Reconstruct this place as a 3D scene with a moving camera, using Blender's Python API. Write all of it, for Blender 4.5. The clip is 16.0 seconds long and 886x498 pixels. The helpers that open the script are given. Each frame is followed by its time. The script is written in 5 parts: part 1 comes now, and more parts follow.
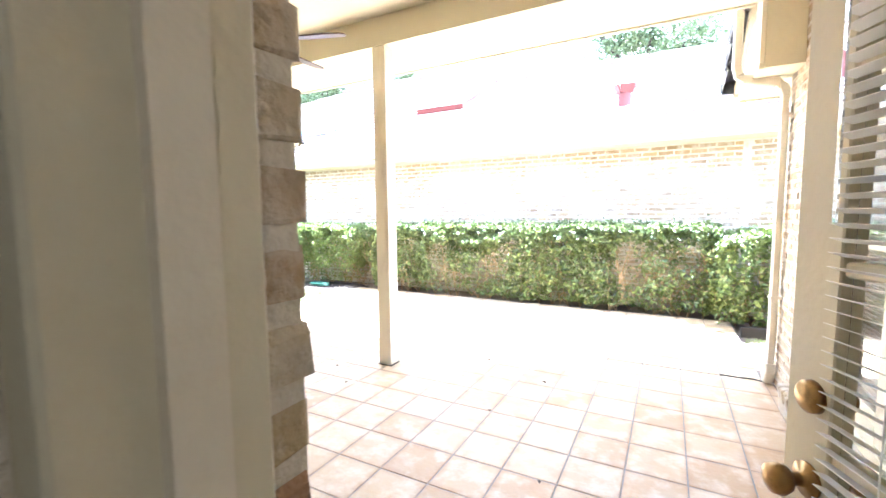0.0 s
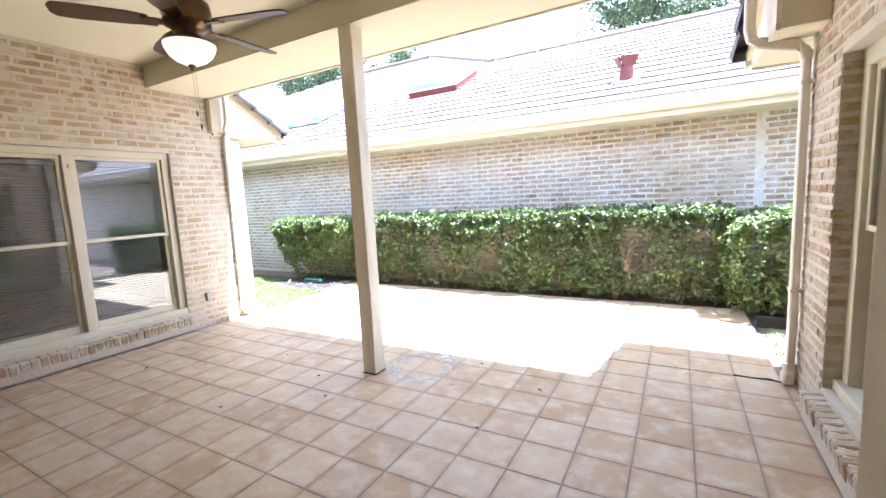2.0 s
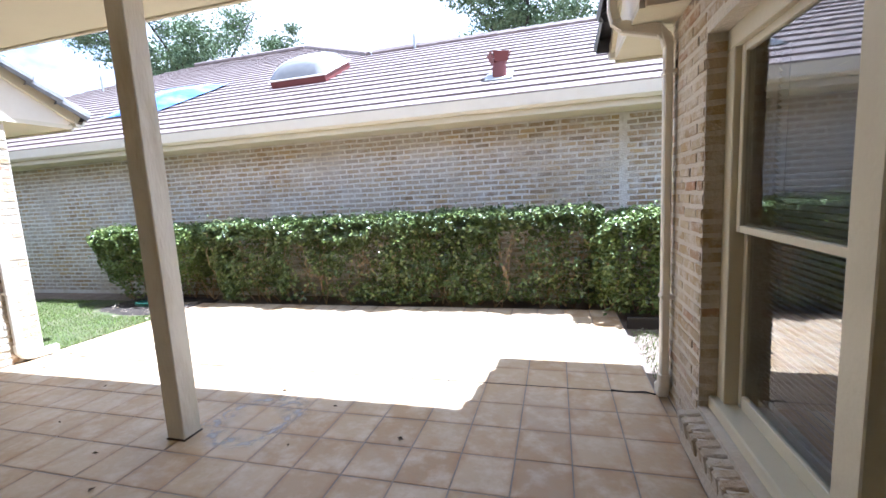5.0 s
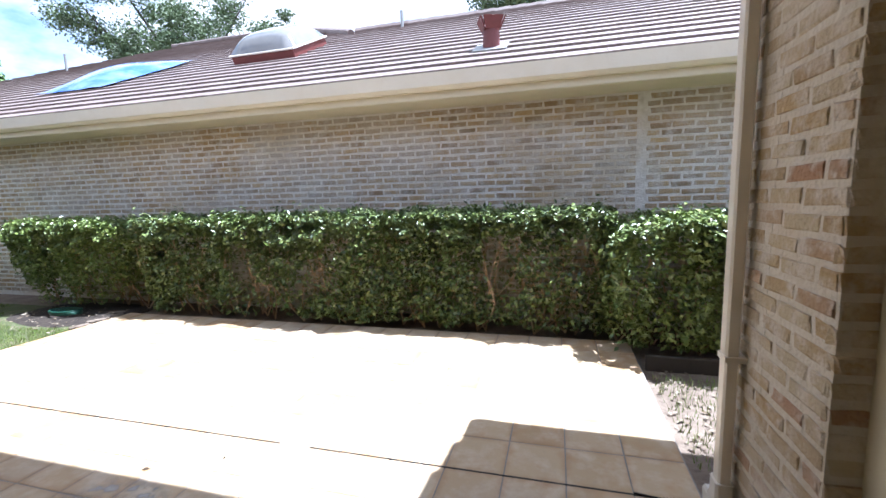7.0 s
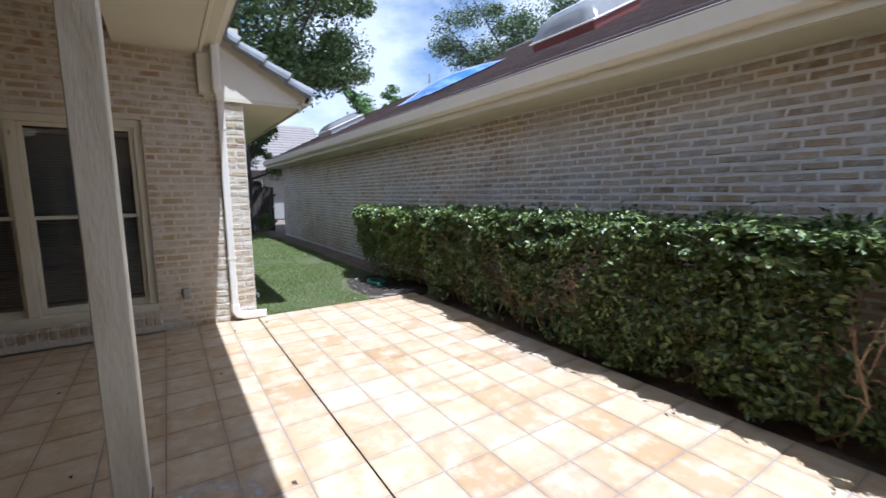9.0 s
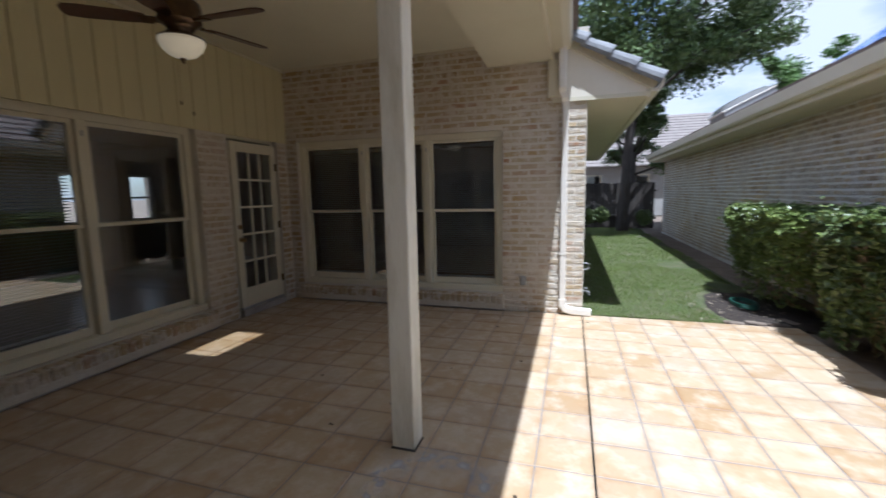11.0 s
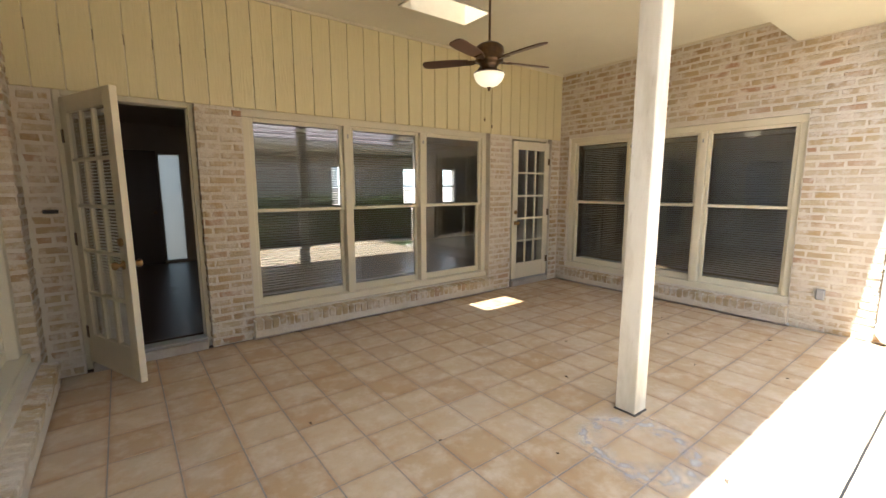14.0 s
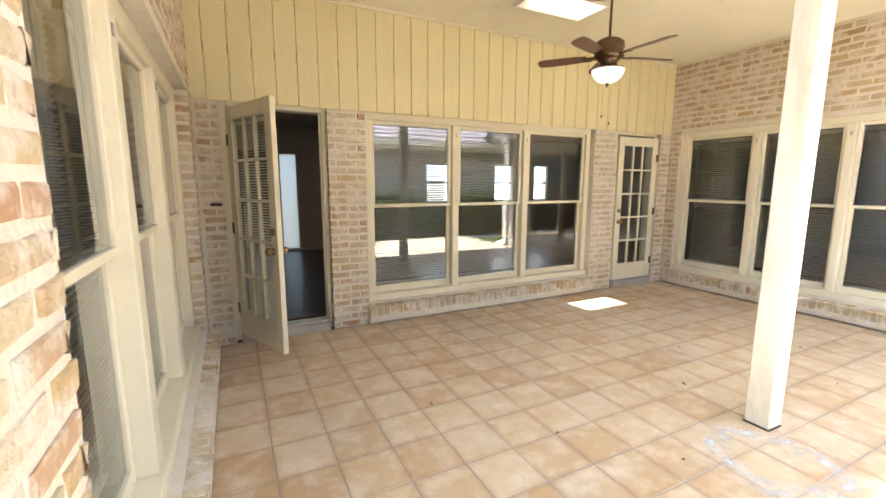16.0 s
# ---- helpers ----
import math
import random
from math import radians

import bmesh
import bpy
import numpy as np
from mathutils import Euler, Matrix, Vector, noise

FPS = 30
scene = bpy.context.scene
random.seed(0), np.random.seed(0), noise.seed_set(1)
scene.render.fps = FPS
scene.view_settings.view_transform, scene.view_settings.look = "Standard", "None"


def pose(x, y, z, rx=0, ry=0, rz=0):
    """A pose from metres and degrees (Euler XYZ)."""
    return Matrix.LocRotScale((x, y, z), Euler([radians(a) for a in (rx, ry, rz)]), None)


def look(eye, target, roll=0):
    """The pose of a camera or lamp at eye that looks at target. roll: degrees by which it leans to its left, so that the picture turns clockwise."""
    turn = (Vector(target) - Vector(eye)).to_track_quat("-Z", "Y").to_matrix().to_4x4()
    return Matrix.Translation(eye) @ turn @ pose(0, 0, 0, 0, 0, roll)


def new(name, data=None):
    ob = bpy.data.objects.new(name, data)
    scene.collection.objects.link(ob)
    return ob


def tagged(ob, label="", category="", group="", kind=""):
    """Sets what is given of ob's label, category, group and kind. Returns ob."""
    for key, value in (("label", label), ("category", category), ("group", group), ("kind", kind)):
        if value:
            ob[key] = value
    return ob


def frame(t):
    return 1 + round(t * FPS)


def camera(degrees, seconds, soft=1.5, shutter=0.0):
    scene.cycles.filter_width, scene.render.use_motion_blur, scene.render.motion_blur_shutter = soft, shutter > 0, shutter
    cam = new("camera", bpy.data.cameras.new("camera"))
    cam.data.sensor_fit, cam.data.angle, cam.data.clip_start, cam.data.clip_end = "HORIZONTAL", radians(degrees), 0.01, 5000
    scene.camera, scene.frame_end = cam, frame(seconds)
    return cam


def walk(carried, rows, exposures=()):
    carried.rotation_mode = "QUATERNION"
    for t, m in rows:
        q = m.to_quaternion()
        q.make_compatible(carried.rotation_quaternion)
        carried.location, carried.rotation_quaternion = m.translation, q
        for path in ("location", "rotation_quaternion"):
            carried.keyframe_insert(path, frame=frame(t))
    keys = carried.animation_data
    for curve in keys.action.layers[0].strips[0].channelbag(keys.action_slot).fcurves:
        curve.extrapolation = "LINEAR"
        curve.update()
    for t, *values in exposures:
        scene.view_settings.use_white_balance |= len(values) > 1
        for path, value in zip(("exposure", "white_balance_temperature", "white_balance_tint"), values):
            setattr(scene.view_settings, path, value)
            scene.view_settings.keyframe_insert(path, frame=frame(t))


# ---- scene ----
cam = camera(92.9, 16.0, shutter=0.3)
PATH = [
    (0, (0.173, -4.347, 1.469), (-0.767, -2.59, 1.295), -0.6),
    (0.5, (0.202, -4.239, 1.471), (-0.682, -2.458, 1.255), -1.8),
    (1, (0.207, -4.118, 1.545), (-0.692, -2.349, 1.296), -2.6),
    (1.5, (0.213, -4.039, 1.577), (-0.732, -2.291, 1.356), -2.6),
    (2, (0.206, -3.939, 1.557), (-0.767, -2.21, 1.308), -2.9),
    (2.5, (0.113, -3.783, 1.537), (-0.891, -2.077, 1.251), -0.6),
    (3, (0.068, -3.667, 1.531), (-0.953, -1.957, 1.353), -3.0),
    (3.5, (0.089, -3.561, 1.522), (-0.891, -1.829, 1.328), -4.0),
    (4, (0.137, -3.456, 1.519), (-0.679, -1.642, 1.312), -3.7),
    (4.5, (0.237, -3.296, 1.506), (-0.368, -1.405, 1.264), -3.3),
    (4.7, (0.248, -3.251, 1.519), (-0.287, -1.341, 1.263), -3.5),
    (7, (0.26, -2.0, 1.452), (-0.262, -0.087, 1.192), -1.7),
    (7.5, (0.272, -1.701, 1.471), (-0.643, 0.059, 1.215), -1.6),
    (8, (0.32, -1.404, 1.468), (-0.901, 0.164, 1.242), -1.8),
    (10.3, (-0.031, -0.269, 1.516), (-1.999, -0.123, 1.189), -1.4),
    (10.5, (-0.025, -0.224, 1.536), (-2.001, -0.25, 1.228), -1.9),
    (11, (-0.007, -0.144, 1.488), (-1.903, -0.726, 1.227), -1.1),
    (11.5, (0.092, -0.081, 1.506), (-1.625, -1.079, 1.273), -1.6),
    (12, (0.208, -0.034, 1.495), (-1.431, -1.155, 1.253), -1.5),
    (12.5, (0.295, 0.053, 1.491), (-1.262, -1.162, 1.173), -1.9),
    (13, (0.336, 0.129, 1.488), (-1.164, -1.155, 1.172), -0.6),
    (13.5, (0.375, 0.24, 1.491), (-0.942, -1.236, 1.196), -1.1),
    (14, (0.437, 0.301, 1.5), (-0.761, -1.274, 1.209), -0.1),
    (14.5, (0.534, 0.285, 1.5), (-0.622, -1.312, 1.162), 0.6),
    (15, (0.625, 0.263, 1.512), (-0.424, -1.408, 1.187), 0.3),
    (15.5, (0.682, 0.256, 1.514), (-0.268, -1.475, 1.191), 0.3),
    (16, (0.733, 0.257, 1.512), (-0.147, -1.512, 1.204), 0.1),
]
EXPOSURES = [(0, 4.6, 5000, 9), (0.5, 3.95, 5000, 9), (1, 3.75, 5000, 10), (1.5, 3.45, 5000, 10), (2, 3.35, 4950, 11), (3, 2.9, 4950, 11.5), (3.5, 2.7, 5000, 11.5), (4.7, 2.3, 5000, 11.5), (7, 1.75, 5200, 11), (8, 1.22, 5050, 11),
             (10.3, 0.55, 5100, 10), (11, 0.7, 5150, 10), (11.5, 0.9, 5250, 10), (12, 1.52, 5450, 9.5), (12.5, 2.0, 5700, 9.5), (13, 2.3, 5800, 9.5), (14, 2.95, 5650, 8), (15, 3.5, 5600, 7), (16, 3.85, 5500, 6)]
walk(cam, [(t, look(eye, target, roll)) for t, eye, target, roll in PATH], EXPOSURES)

# ---- world and sun ----
SUN = Vector((0.32, 0.10, 1.0)).normalized()
world = bpy.data.worlds.new("sky")
scene.world = world
world.use_nodes = True
wn, wl = world.node_tree.nodes, world.node_tree.links
wn.clear()
sky = wn.new("ShaderNodeTexSky")
sky.sky_type = "NISHITA"
sky.sun_disc = False
sky.sun_elevation, sky.sun_rotation = math.asin(SUN.z), math.atan2(SUN.x, SUN.y)
w_co = wn.new("ShaderNodeTexCoord")
w_map = wn.new("ShaderNodeMapping")
w_map.inputs["Scale"].default_value = (1.0, 1.0, 2.2)
w_noise = wn.new("ShaderNodeTexNoise")
w_noise.inputs["Scale"].default_value, w_noise.inputs["Detail"].default_value, w_noise.inputs["Roughness"].default_value = 2.6, 9, 0.55
w_ramp = wn.new("ShaderNodeValToRGB")
w_ramp.color_ramp.elements[0].position, w_ramp.color_ramp.elements[1].position = 0.37, 0.55
w_mix = wn.new("ShaderNodeMix")
w_mix.data_type = "RGBA"
w_mix.inputs["B"].default_value = (6.5, 6.5, 6.6, 1)
w_bg = wn.new("ShaderNodeBackground")
w_bg.inputs["Strength"].default_value = 0.09
w_out = wn.new("ShaderNodeOutputWorld")
wl.new(w_co.outputs["Generated"], w_map.inputs["Vector"])
wl.new(w_map.outputs["Vector"], w_noise.inputs["Vector"])
wl.new(w_noise.outputs["Fac"], w_ramp.inputs["Fac"])
wl.new(w_ramp.outputs["Color"], w_mix.inputs["Factor"])
wl.new(sky.outputs["Color"], w_mix.inputs["A"])
wl.new(w_mix.outputs["Result"], w_bg.inputs["Color"])
wl.new(w_bg.outputs["Background"], w_out.inputs["Surface"])
sun = new("sun", bpy.data.lights.new("sun", "SUN"))
sun.data.energy, sun.data.angle, sun.data.color = 5.0, radians(0.53), (1.0, 0.965, 0.92)
sun.matrix_world = look(SUN * 30, (0, 0, 0))


# ---- materials ----
def material(name, base, rough=0.7, spots=(), bump=0.0, bump_scale=60.0, metal=0.0, tint=(), stretch=(1, 1, 1), coat=0.0):
    """Base colour varied piece by piece (tint: colours to choose from) and by noise (spots: colour, scale, amount, threshold), with a fine relief."""
    m = bpy.data.materials.new(name)
    m.use_nodes = True
    n, l = m.node_tree.nodes, m.node_tree.links
    b = n["Principled BSDF"]
    b.inputs["Roughness"].default_value, b.inputs["Metallic"].default_value = rough, metal
    b.inputs["Coat Weight"].default_value = coat
    geo = n.new("ShaderNodeNewGeometry")
    mp = n.new("ShaderNodeMapping")
    mp.inputs["Scale"].default_value = stretch
    l.new(geo.outputs["Position"], mp.inputs["Vector"])
    colour = None
    if tint:
        info = n.new("ShaderNodeObjectInfo")
        add = n.new("ShaderNodeMath")
        add.operation = "ADD"
        fr = n.new("ShaderNodeMath")
        fr.operation = "FRACT"
        l.new(info.outputs["Random"], add.inputs[0])
        l.new(geo.outputs["Random Per Island"], add.inputs[1])
        l.new(add.outputs[0], fr.inputs[0])
        ramp = n.new("ShaderNodeValToRGB")
        els = ramp.color_ramp.elements
        els[0].color, els[0].position = (*tint[0], 1), 0.0
        els[1].color, els[1].position = (*tint[-1], 1), 1.0
        for k, c in enumerate(tint[1:-1], 1):
            e = els.new(k / (len(tint) - 1))
            e.color = (*c, 1)
        l.new(fr.outputs[0], ramp.inputs["Fac"])
        colour = ramp.outputs["Color"]
    for c, scale, amount, lo, hi in spots:
        t = n.new("ShaderNodeTexNoise")
        t.inputs["Scale"].default_value, t.inputs["Detail"].default_value, t.inputs["Roughness"].default_value = scale, 5, 0.62
        l.new(mp.outputs["Vector"], t.inputs["Vector"])
        r = n.new("ShaderNodeMapRange")
        r.inputs["From Min"].default_value, r.inputs["From Max"].default_value, r.inputs["To Max"].default_value = lo, hi, amount
        l.new(t.outputs["Fac"], r.inputs["Value"])
        x = n.new("ShaderNodeMix")
        x.data_type = "RGBA"
        if colour:
            l.new(colour, x.inputs["A"])
        else:
            x.inputs["A"].default_value = (*base, 1)
        x.inputs["B"].default_value = (*c, 1)
        l.new(r.outputs["Result"], x.inputs["Factor"])
        colour = x.outputs["Result"]
    if colour:
        l.new(colour, b.inputs["Base Color"])
    else:
        b.inputs["Base Color"].default_value = (*base, 1)
    if bump:
        t = n.new("ShaderNodeTexNoise")
        t.inputs["Scale"].default_value, t.inputs["Detail"].default_value = bump_scale, 6
        l.new(mp.outputs["Vector"], t.inputs["Vector"])
        u = n.new("ShaderNodeBump")
        u.inputs["Strength"].default_value, u.inputs["Distance"].default_value = bump, 0.01
        l.new(t.outputs["Fac"], u.inputs["Height"])
        l.new(u.outputs["Normal"], b.inputs["Normal"])
    return m


def glass(name, tint=(0.93, 0.95, 0.95), ior=1.5, rough=0.0):
    m = bpy.data.materials.new(name)
    m.use_nodes = True
    b = m.node_tree.nodes["Principled BSDF"]
    b.inputs["Base Color"].default_value = (*tint, 1)
    b.inputs["Transmission Weight"].default_value, b.inputs["IOR"].default_value, b.inputs["Roughness"].default_value = 1.0, ior, rough
    return m


def leafy(name, colours, rough=0.42):
    m = material(name, colours[0], rough, tint=colours)
    b = m.node_tree.nodes["Principled BSDF"]
    b.inputs["Subsurface Weight"].default_value = 0.0
    b.inputs["Transmission Weight"].default_value = 0.0
    b.inputs["Specular IOR Level"].default_value = 0.6
    return m


BRICK = material("brick", (0.360, 0.234, 0.153), 0.9, tint=[(0.414, 0.315, 0.180), (0.333, 0.230, 0.117), (0.459, 0.378, 0.243), (0.378, 0.270, 0.140), (0.477, 0.405, 0.279), (0.405, 0.288, 0.140), (0.432, 0.347, 0.211), (0.355, 0.205, 0.115), (0.468, 0.387, 0.252), (0.387, 0.266, 0.122)],
                 spots=[((0.567, 0.504, 0.414), 1.1, 0.6, 0.46, 0.66), ((0.585, 0.522, 0.432), 8, 0.9, 0.46, 0.62), ((0.198, 0.135, 0.086), 40, 0.3, 0.55, 0.78)], bump=0.9, bump_scale=70)
MORTAR = material("mortar", (0.587, 0.531, 0.431), 0.95, spots=[((0.487, 0.400, 0.296), 2.6, 0.6, 0.46, 0.7), ((0.635, 0.592, 0.522), 9, 0.6, 0.46, 0.7)], bump=1.0, bump_scale=45)
BRICK_FAR = material("brick_washed", (0.400, 0.300, 0.200), 0.92, tint=[(0.480, 0.365, 0.210), (0.380, 0.275, 0.160), (0.530, 0.390, 0.210), (0.430, 0.315, 0.190), (0.350, 0.255, 0.150), (0.290, 0.215, 0.140)],
                     spots=[((0.560, 0.530, 0.490), 1.3, 0.75, 0.42, 0.66), ((0.580, 0.550, 0.510), 10, 0.75, 0.46, 0.66), ((0.260, 0.190, 0.120), 30, 0.35, 0.5, 0.75)], bump=0.9, bump_scale=60)
MORTAR_FAR = material("mortar_washed", (0.74, 0.71, 0.665), 0.95, spots=[((0.54, 0.46, 0.33), 1.5, 0.8, 0.47, 0.68), ((0.46, 0.41, 0.34), 14, 0.5, 0.50, 0.70)], bump=0.8, bump_scale=40)
TILE = material("terracotta_tile", (0.402, 0.266, 0.171), 0.5, tint=[(0.438, 0.310, 0.176), (0.483, 0.369, 0.231), (0.402, 0.270, 0.141), (0.501, 0.390, 0.257), (0.447, 0.328, 0.193), (0.385, 0.253, 0.129)],
                spots=[((0.608, 0.515, 0.394), 5.5, 0.7, 0.46, 0.68), ((0.412, 0.235, 0.103), 6.5, 0.5, 0.50, 0.74), ((0.322, 0.266, 0.223), 28, 0.3, 0.55, 0.8), ((0.447, 0.416, 0.377), 0.9, 0.35, 0.50, 0.7)], bump=0.18, bump_scale=35)
GROUT = material("grout", (0.255, 0.235, 0.215), 0.95, spots=[((0.33, 0.30, 0.27), 6, 0.6, 0.45, 0.7)], bump=0.8, bump_scale=80)
PAINT = material("cream_paint", (0.634, 0.581, 0.432), 0.55, spots=[((0.586, 0.523, 0.374), 3, 0.5, 0.4, 0.7), ((0.480, 0.384, 0.259), 30, 0.18, 0.55, 0.8)], bump=0.12, bump_scale=50)
PAINT_PALE = material("pale_cream_paint", (0.72, 0.66, 0.54), 0.5, spots=[((0.66, 0.58, 0.44), 4, 0.5, 0.4, 0.7), ((0.55, 0.45, 0.32), 26, 0.25, 0.58, 0.8)], bump=0.15, bump_scale=40)
CEILING = material("ceiling_paint", (0.63, 0.585, 0.44), 0.75, spots=[((0.58, 0.53, 0.39), 1.6, 0.5, 0.4, 0.7)], bump=0.10, bump_scale=90)
SIDING = material("siding_paint", (0.623, 0.549, 0.316), 0.6, spots=[((0.567, 0.493, 0.279), 2.5, 0.5, 0.4, 0.7)], bump=0.25, bump_scale=50, stretch=(1, 1, 0.15))
POST_PAINT = material("weathered_post_paint", (0.79, 0.74, 0.62), 0.6, spots=[((0.60, 0.535, 0.395), 5, 0.7, 0.48, 0.64), ((0.42, 0.33, 0.22), 34, 0.5, 0.62, 0.8)], bump=0.35, bump_scale=55, stretch=(1, 1, 0.25))
METAL_WHITE = material("painted_metal", (0.74, 0.69, 0.60), 0.4, spots=[((0.64, 0.56, 0.45), 5, 0.45, 0.45, 0.7)], bump=0.05)
BRONZE = material("aged_bronze", (0.10, 0.065, 0.04), 0.32, metal=0.9, spots=[((0.20, 0.13, 0.06), 14, 0.6, 0.45, 0.7)])
BRASS = material("worn_brass", (0.32, 0.21, 0.09), 0.35, metal=1.0, spots=[((0.12, 0.08, 0.04), 30, 0.6, 0.5, 0.7)])
BLADE = material("dark_walnut_blade", (0.10, 0.05, 0.028), 0.4, spots=[((0.05, 0.025, 0.015), 22, 0.7, 0.4, 0.7)], stretch=(1, 6, 1))
IRON = material("black_metal", (0.02, 0.02, 0.02), 0.5, metal=0.6)
BLIND = material("blind_slat", (0.80, 0.79, 0.76), 0.45)
BLIND_DARK = material("grey_blind_slat", (0.46, 0.46, 0.46), 0.6)
GLASS = glass("window_glass", (0.84, 0.87, 0.87), 1.85)
DOOR_GLASS = glass("door_glass")
DOME = glass("acrylic_dome", (0.80, 0.84, 0.88), 1.5, 0.12)
ROOF = material("concrete_roof_tile", (0.2, 0.15, 0.13), 0.6, tint=[(0.18, 0.135, 0.12), (0.20, 0.155, 0.138), (0.165, 0.122, 0.108), (0.215, 0.17, 0.153)], spots=[((0.26, 0.215, 0.195), 3, 0.5, 0.45, 0.7), ((0.10, 0.075, 0.064), 25, 0.4, 0.5, 0.75)], bump=0.4, bump_scale=40)
RIDGE = material("grey_rake_tile", (0.22, 0.22, 0.222), 0.75, spots=[((0.10, 0.10, 0.105), 8, 0.6, 0.4, 0.7)], bump=0.5, bump_scale=40)
RED_METAL = material("rust_red_paint", (0.15, 0.036, 0.03), 0.55, spots=[((0.11, 0.03, 0.022), 12, 0.5, 0.45, 0.7)])
GREY_METAL = material("galvanised_metal", (0.34, 0.34, 0.33), 0.55, metal=0.5)
SOIL = material("dirt", (0.16, 0.12, 0.09), 0.97, spots=[((0.27, 0.22, 0.17), 4, 0.7, 0.42, 0.7), ((0.08, 0.06, 0.045), 30, 0.6, 0.5, 0.7)], bump=1.0, bump_scale=25)
LAWN = material("lawn_ground", (0.075, 0.085, 0.03), 0.95, spots=[((0.065, 0.09, 0.028), 1.4, 0.7, 0.4, 0.7), ((0.17, 0.14, 0.09), 3.0, 0.7, 0.50, 0.72), ((0.04, 0.035, 0.02), 30, 0.5, 0.5, 0.75)], bump=1.0, bump_scale=40)
GRASS = leafy("grass_blade", [(0.12, 0.18, 0.03), (0.175, 0.25, 0.05), (0.14, 0.205, 0.035), (0.22, 0.26, 0.08), (0.25, 0.24, 0.11)], 0.55)
LEAF = leafy("hedge_leaf", [(0.032, 0.055, 0.010), (0.085, 0.125, 0.024), (0.155, 0.205, 0.047), (0.042, 0.072, 0.014), (0.225, 0.27, 0.085), (0.065, 0.10, 0.02)], 0.36)
BUSH_LEAF = leafy("bush_leaf", [(0.05, 0.08, 0.015), (0.13, 0.18, 0.035), (0.22, 0.28, 0.07), (0.07, 0.11, 0.02), (0.30, 0.36, 0.11), (0.10, 0.145, 0.028)], 0.36)
OAK_LEAF = leafy("oak_leaf", [(0.06, 0.10, 0.025), (0.09, 0.14, 0.035), (0.13, 0.19, 0.05)], 0.45)
BRIGHT_LEAF = leafy("bright_tree_leaf", [(0.10, 0.18, 0.04), (0.15, 0.25, 0.06), (0.08, 0.14, 0.03)], 0.5)
FAR_LEAF = leafy("pale_tree_leaf", [(0.085, 0.13, 0.055), (0.13, 0.18, 0.075), (0.06, 0.10, 0.04)], 0.5)
TWIG = material("bare_twig", (0.40, 0.28, 0.17), 0.9, spots=[((0.50, 0.38, 0.26), 20, 0.6, 0.45, 0.7)])
BARK = material("oak_bark", (0.055, 0.045, 0.038), 0.95, spots=[((0.10, 0.085, 0.07), 9, 0.7, 0.45, 0.7)], bump=1.0, bump_scale=22, stretch=(1, 1, 0.3))
FENCE_WOOD = material("weathered_fence_wood", (0.04, 0.032, 0.027), 0.9, tint=[(0.042, 0.034, 0.028), (0.06, 0.05, 0.04), (0.032, 0.026, 0.022)], bump=0.5, bump_scale=40, stretch=(1, 1, 0.2))
DARK_FLOOR = material("dark_wood_floor", (0.035, 0.020, 0.014), 0.32, spots=[((0.03, 0.018, 0.013), 8, 0.6, 0.4, 0.7)], stretch=(6, 1, 1))
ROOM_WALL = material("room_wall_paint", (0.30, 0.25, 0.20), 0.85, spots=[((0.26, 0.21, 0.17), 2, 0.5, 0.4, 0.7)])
DRYWALL = material("grey_drywall", (0.52, 0.48, 0.43), 0.85, spots=[((0.46, 0.42, 0.37), 4, 0.5, 0.4, 0.7)], bump=0.08, bump_scale=120)
DEAD_LEAF = material("dead_leaf", (0.09, 0.06, 0.035), 0.8)
CONCRETE = material("concrete_ledge", (0.40, 0.36, 0.32), 0.92, spots=[((0.28, 0.24, 0.21), 5, 0.6, 0.42, 0.7)], bump=0.8, bump_scale=40)
BOWL = bpy.data.materials.new("lit_alabaster_glass")
BOWL.use_nodes = True
_b = BOWL.node_tree.nodes["Principled BSDF"]
_b.inputs["Base Color"].default_value, _b.inputs["Roughness"].default_value = (0.85, 0.74, 0.52, 1), 0.35
_b.inputs["Emission Color"].default_value, _b.inputs["Emission Strength"].default_value = (1.0, 0.80, 0.50, 1), 0.12
PANE_GLOW = bpy.data.materials.new("frosted_daylit_glass")
PANE_GLOW.use_nodes = True
_b = PANE_GLOW.node_tree.nodes["Principled BSDF"]
_b.inputs["Base Color"].default_value, _b.inputs["Transmission Weight"].default_value, _b.inputs["Roughness"].default_value = (0.15, 0.165, 0.16, 1), 0.9, 0.6


# the rims of the tiles are darker and browner than their middles
_n, _l = TILE.node_tree.nodes, TILE.node_tree.links
_geo, _sep = _n.new("ShaderNodeNewGeometry"), _n.new("ShaderNodeSeparateXYZ")
_l.new(_geo.outputs["Position"], _sep.inputs["Vector"])
_edges = []
for _axis in ("X", "Y"):
    _d, _f, _c, _a = [_n.new("ShaderNodeMath") for _ in range(4)]
    _d.operation, _f.operation, _c.operation, _a.operation = "DIVIDE", "FLOORED_MODULO", "SUBTRACT", "ABSOLUTE"
    _d.inputs[1].default_value, _f.inputs[1].default_value, _c.inputs[1].default_value = 0.311, 1.0, 0.5
    _l.new(_sep.outputs[_axis], _d.inputs[0])
    _l.new(_d.outputs[0], _f.inputs[0])
    _l.new(_f.outputs[0], _c.inputs[0])
    _l.new(_c.outputs[0], _a.inputs[0])
    _edges.append(_a)
_max, _noise, _sum, _range, _mix = _n.new("ShaderNodeMath"), _n.new("ShaderNodeTexNoise"), _n.new("ShaderNodeMath"), _n.new("ShaderNodeMapRange"), _n.new("ShaderNodeMix")
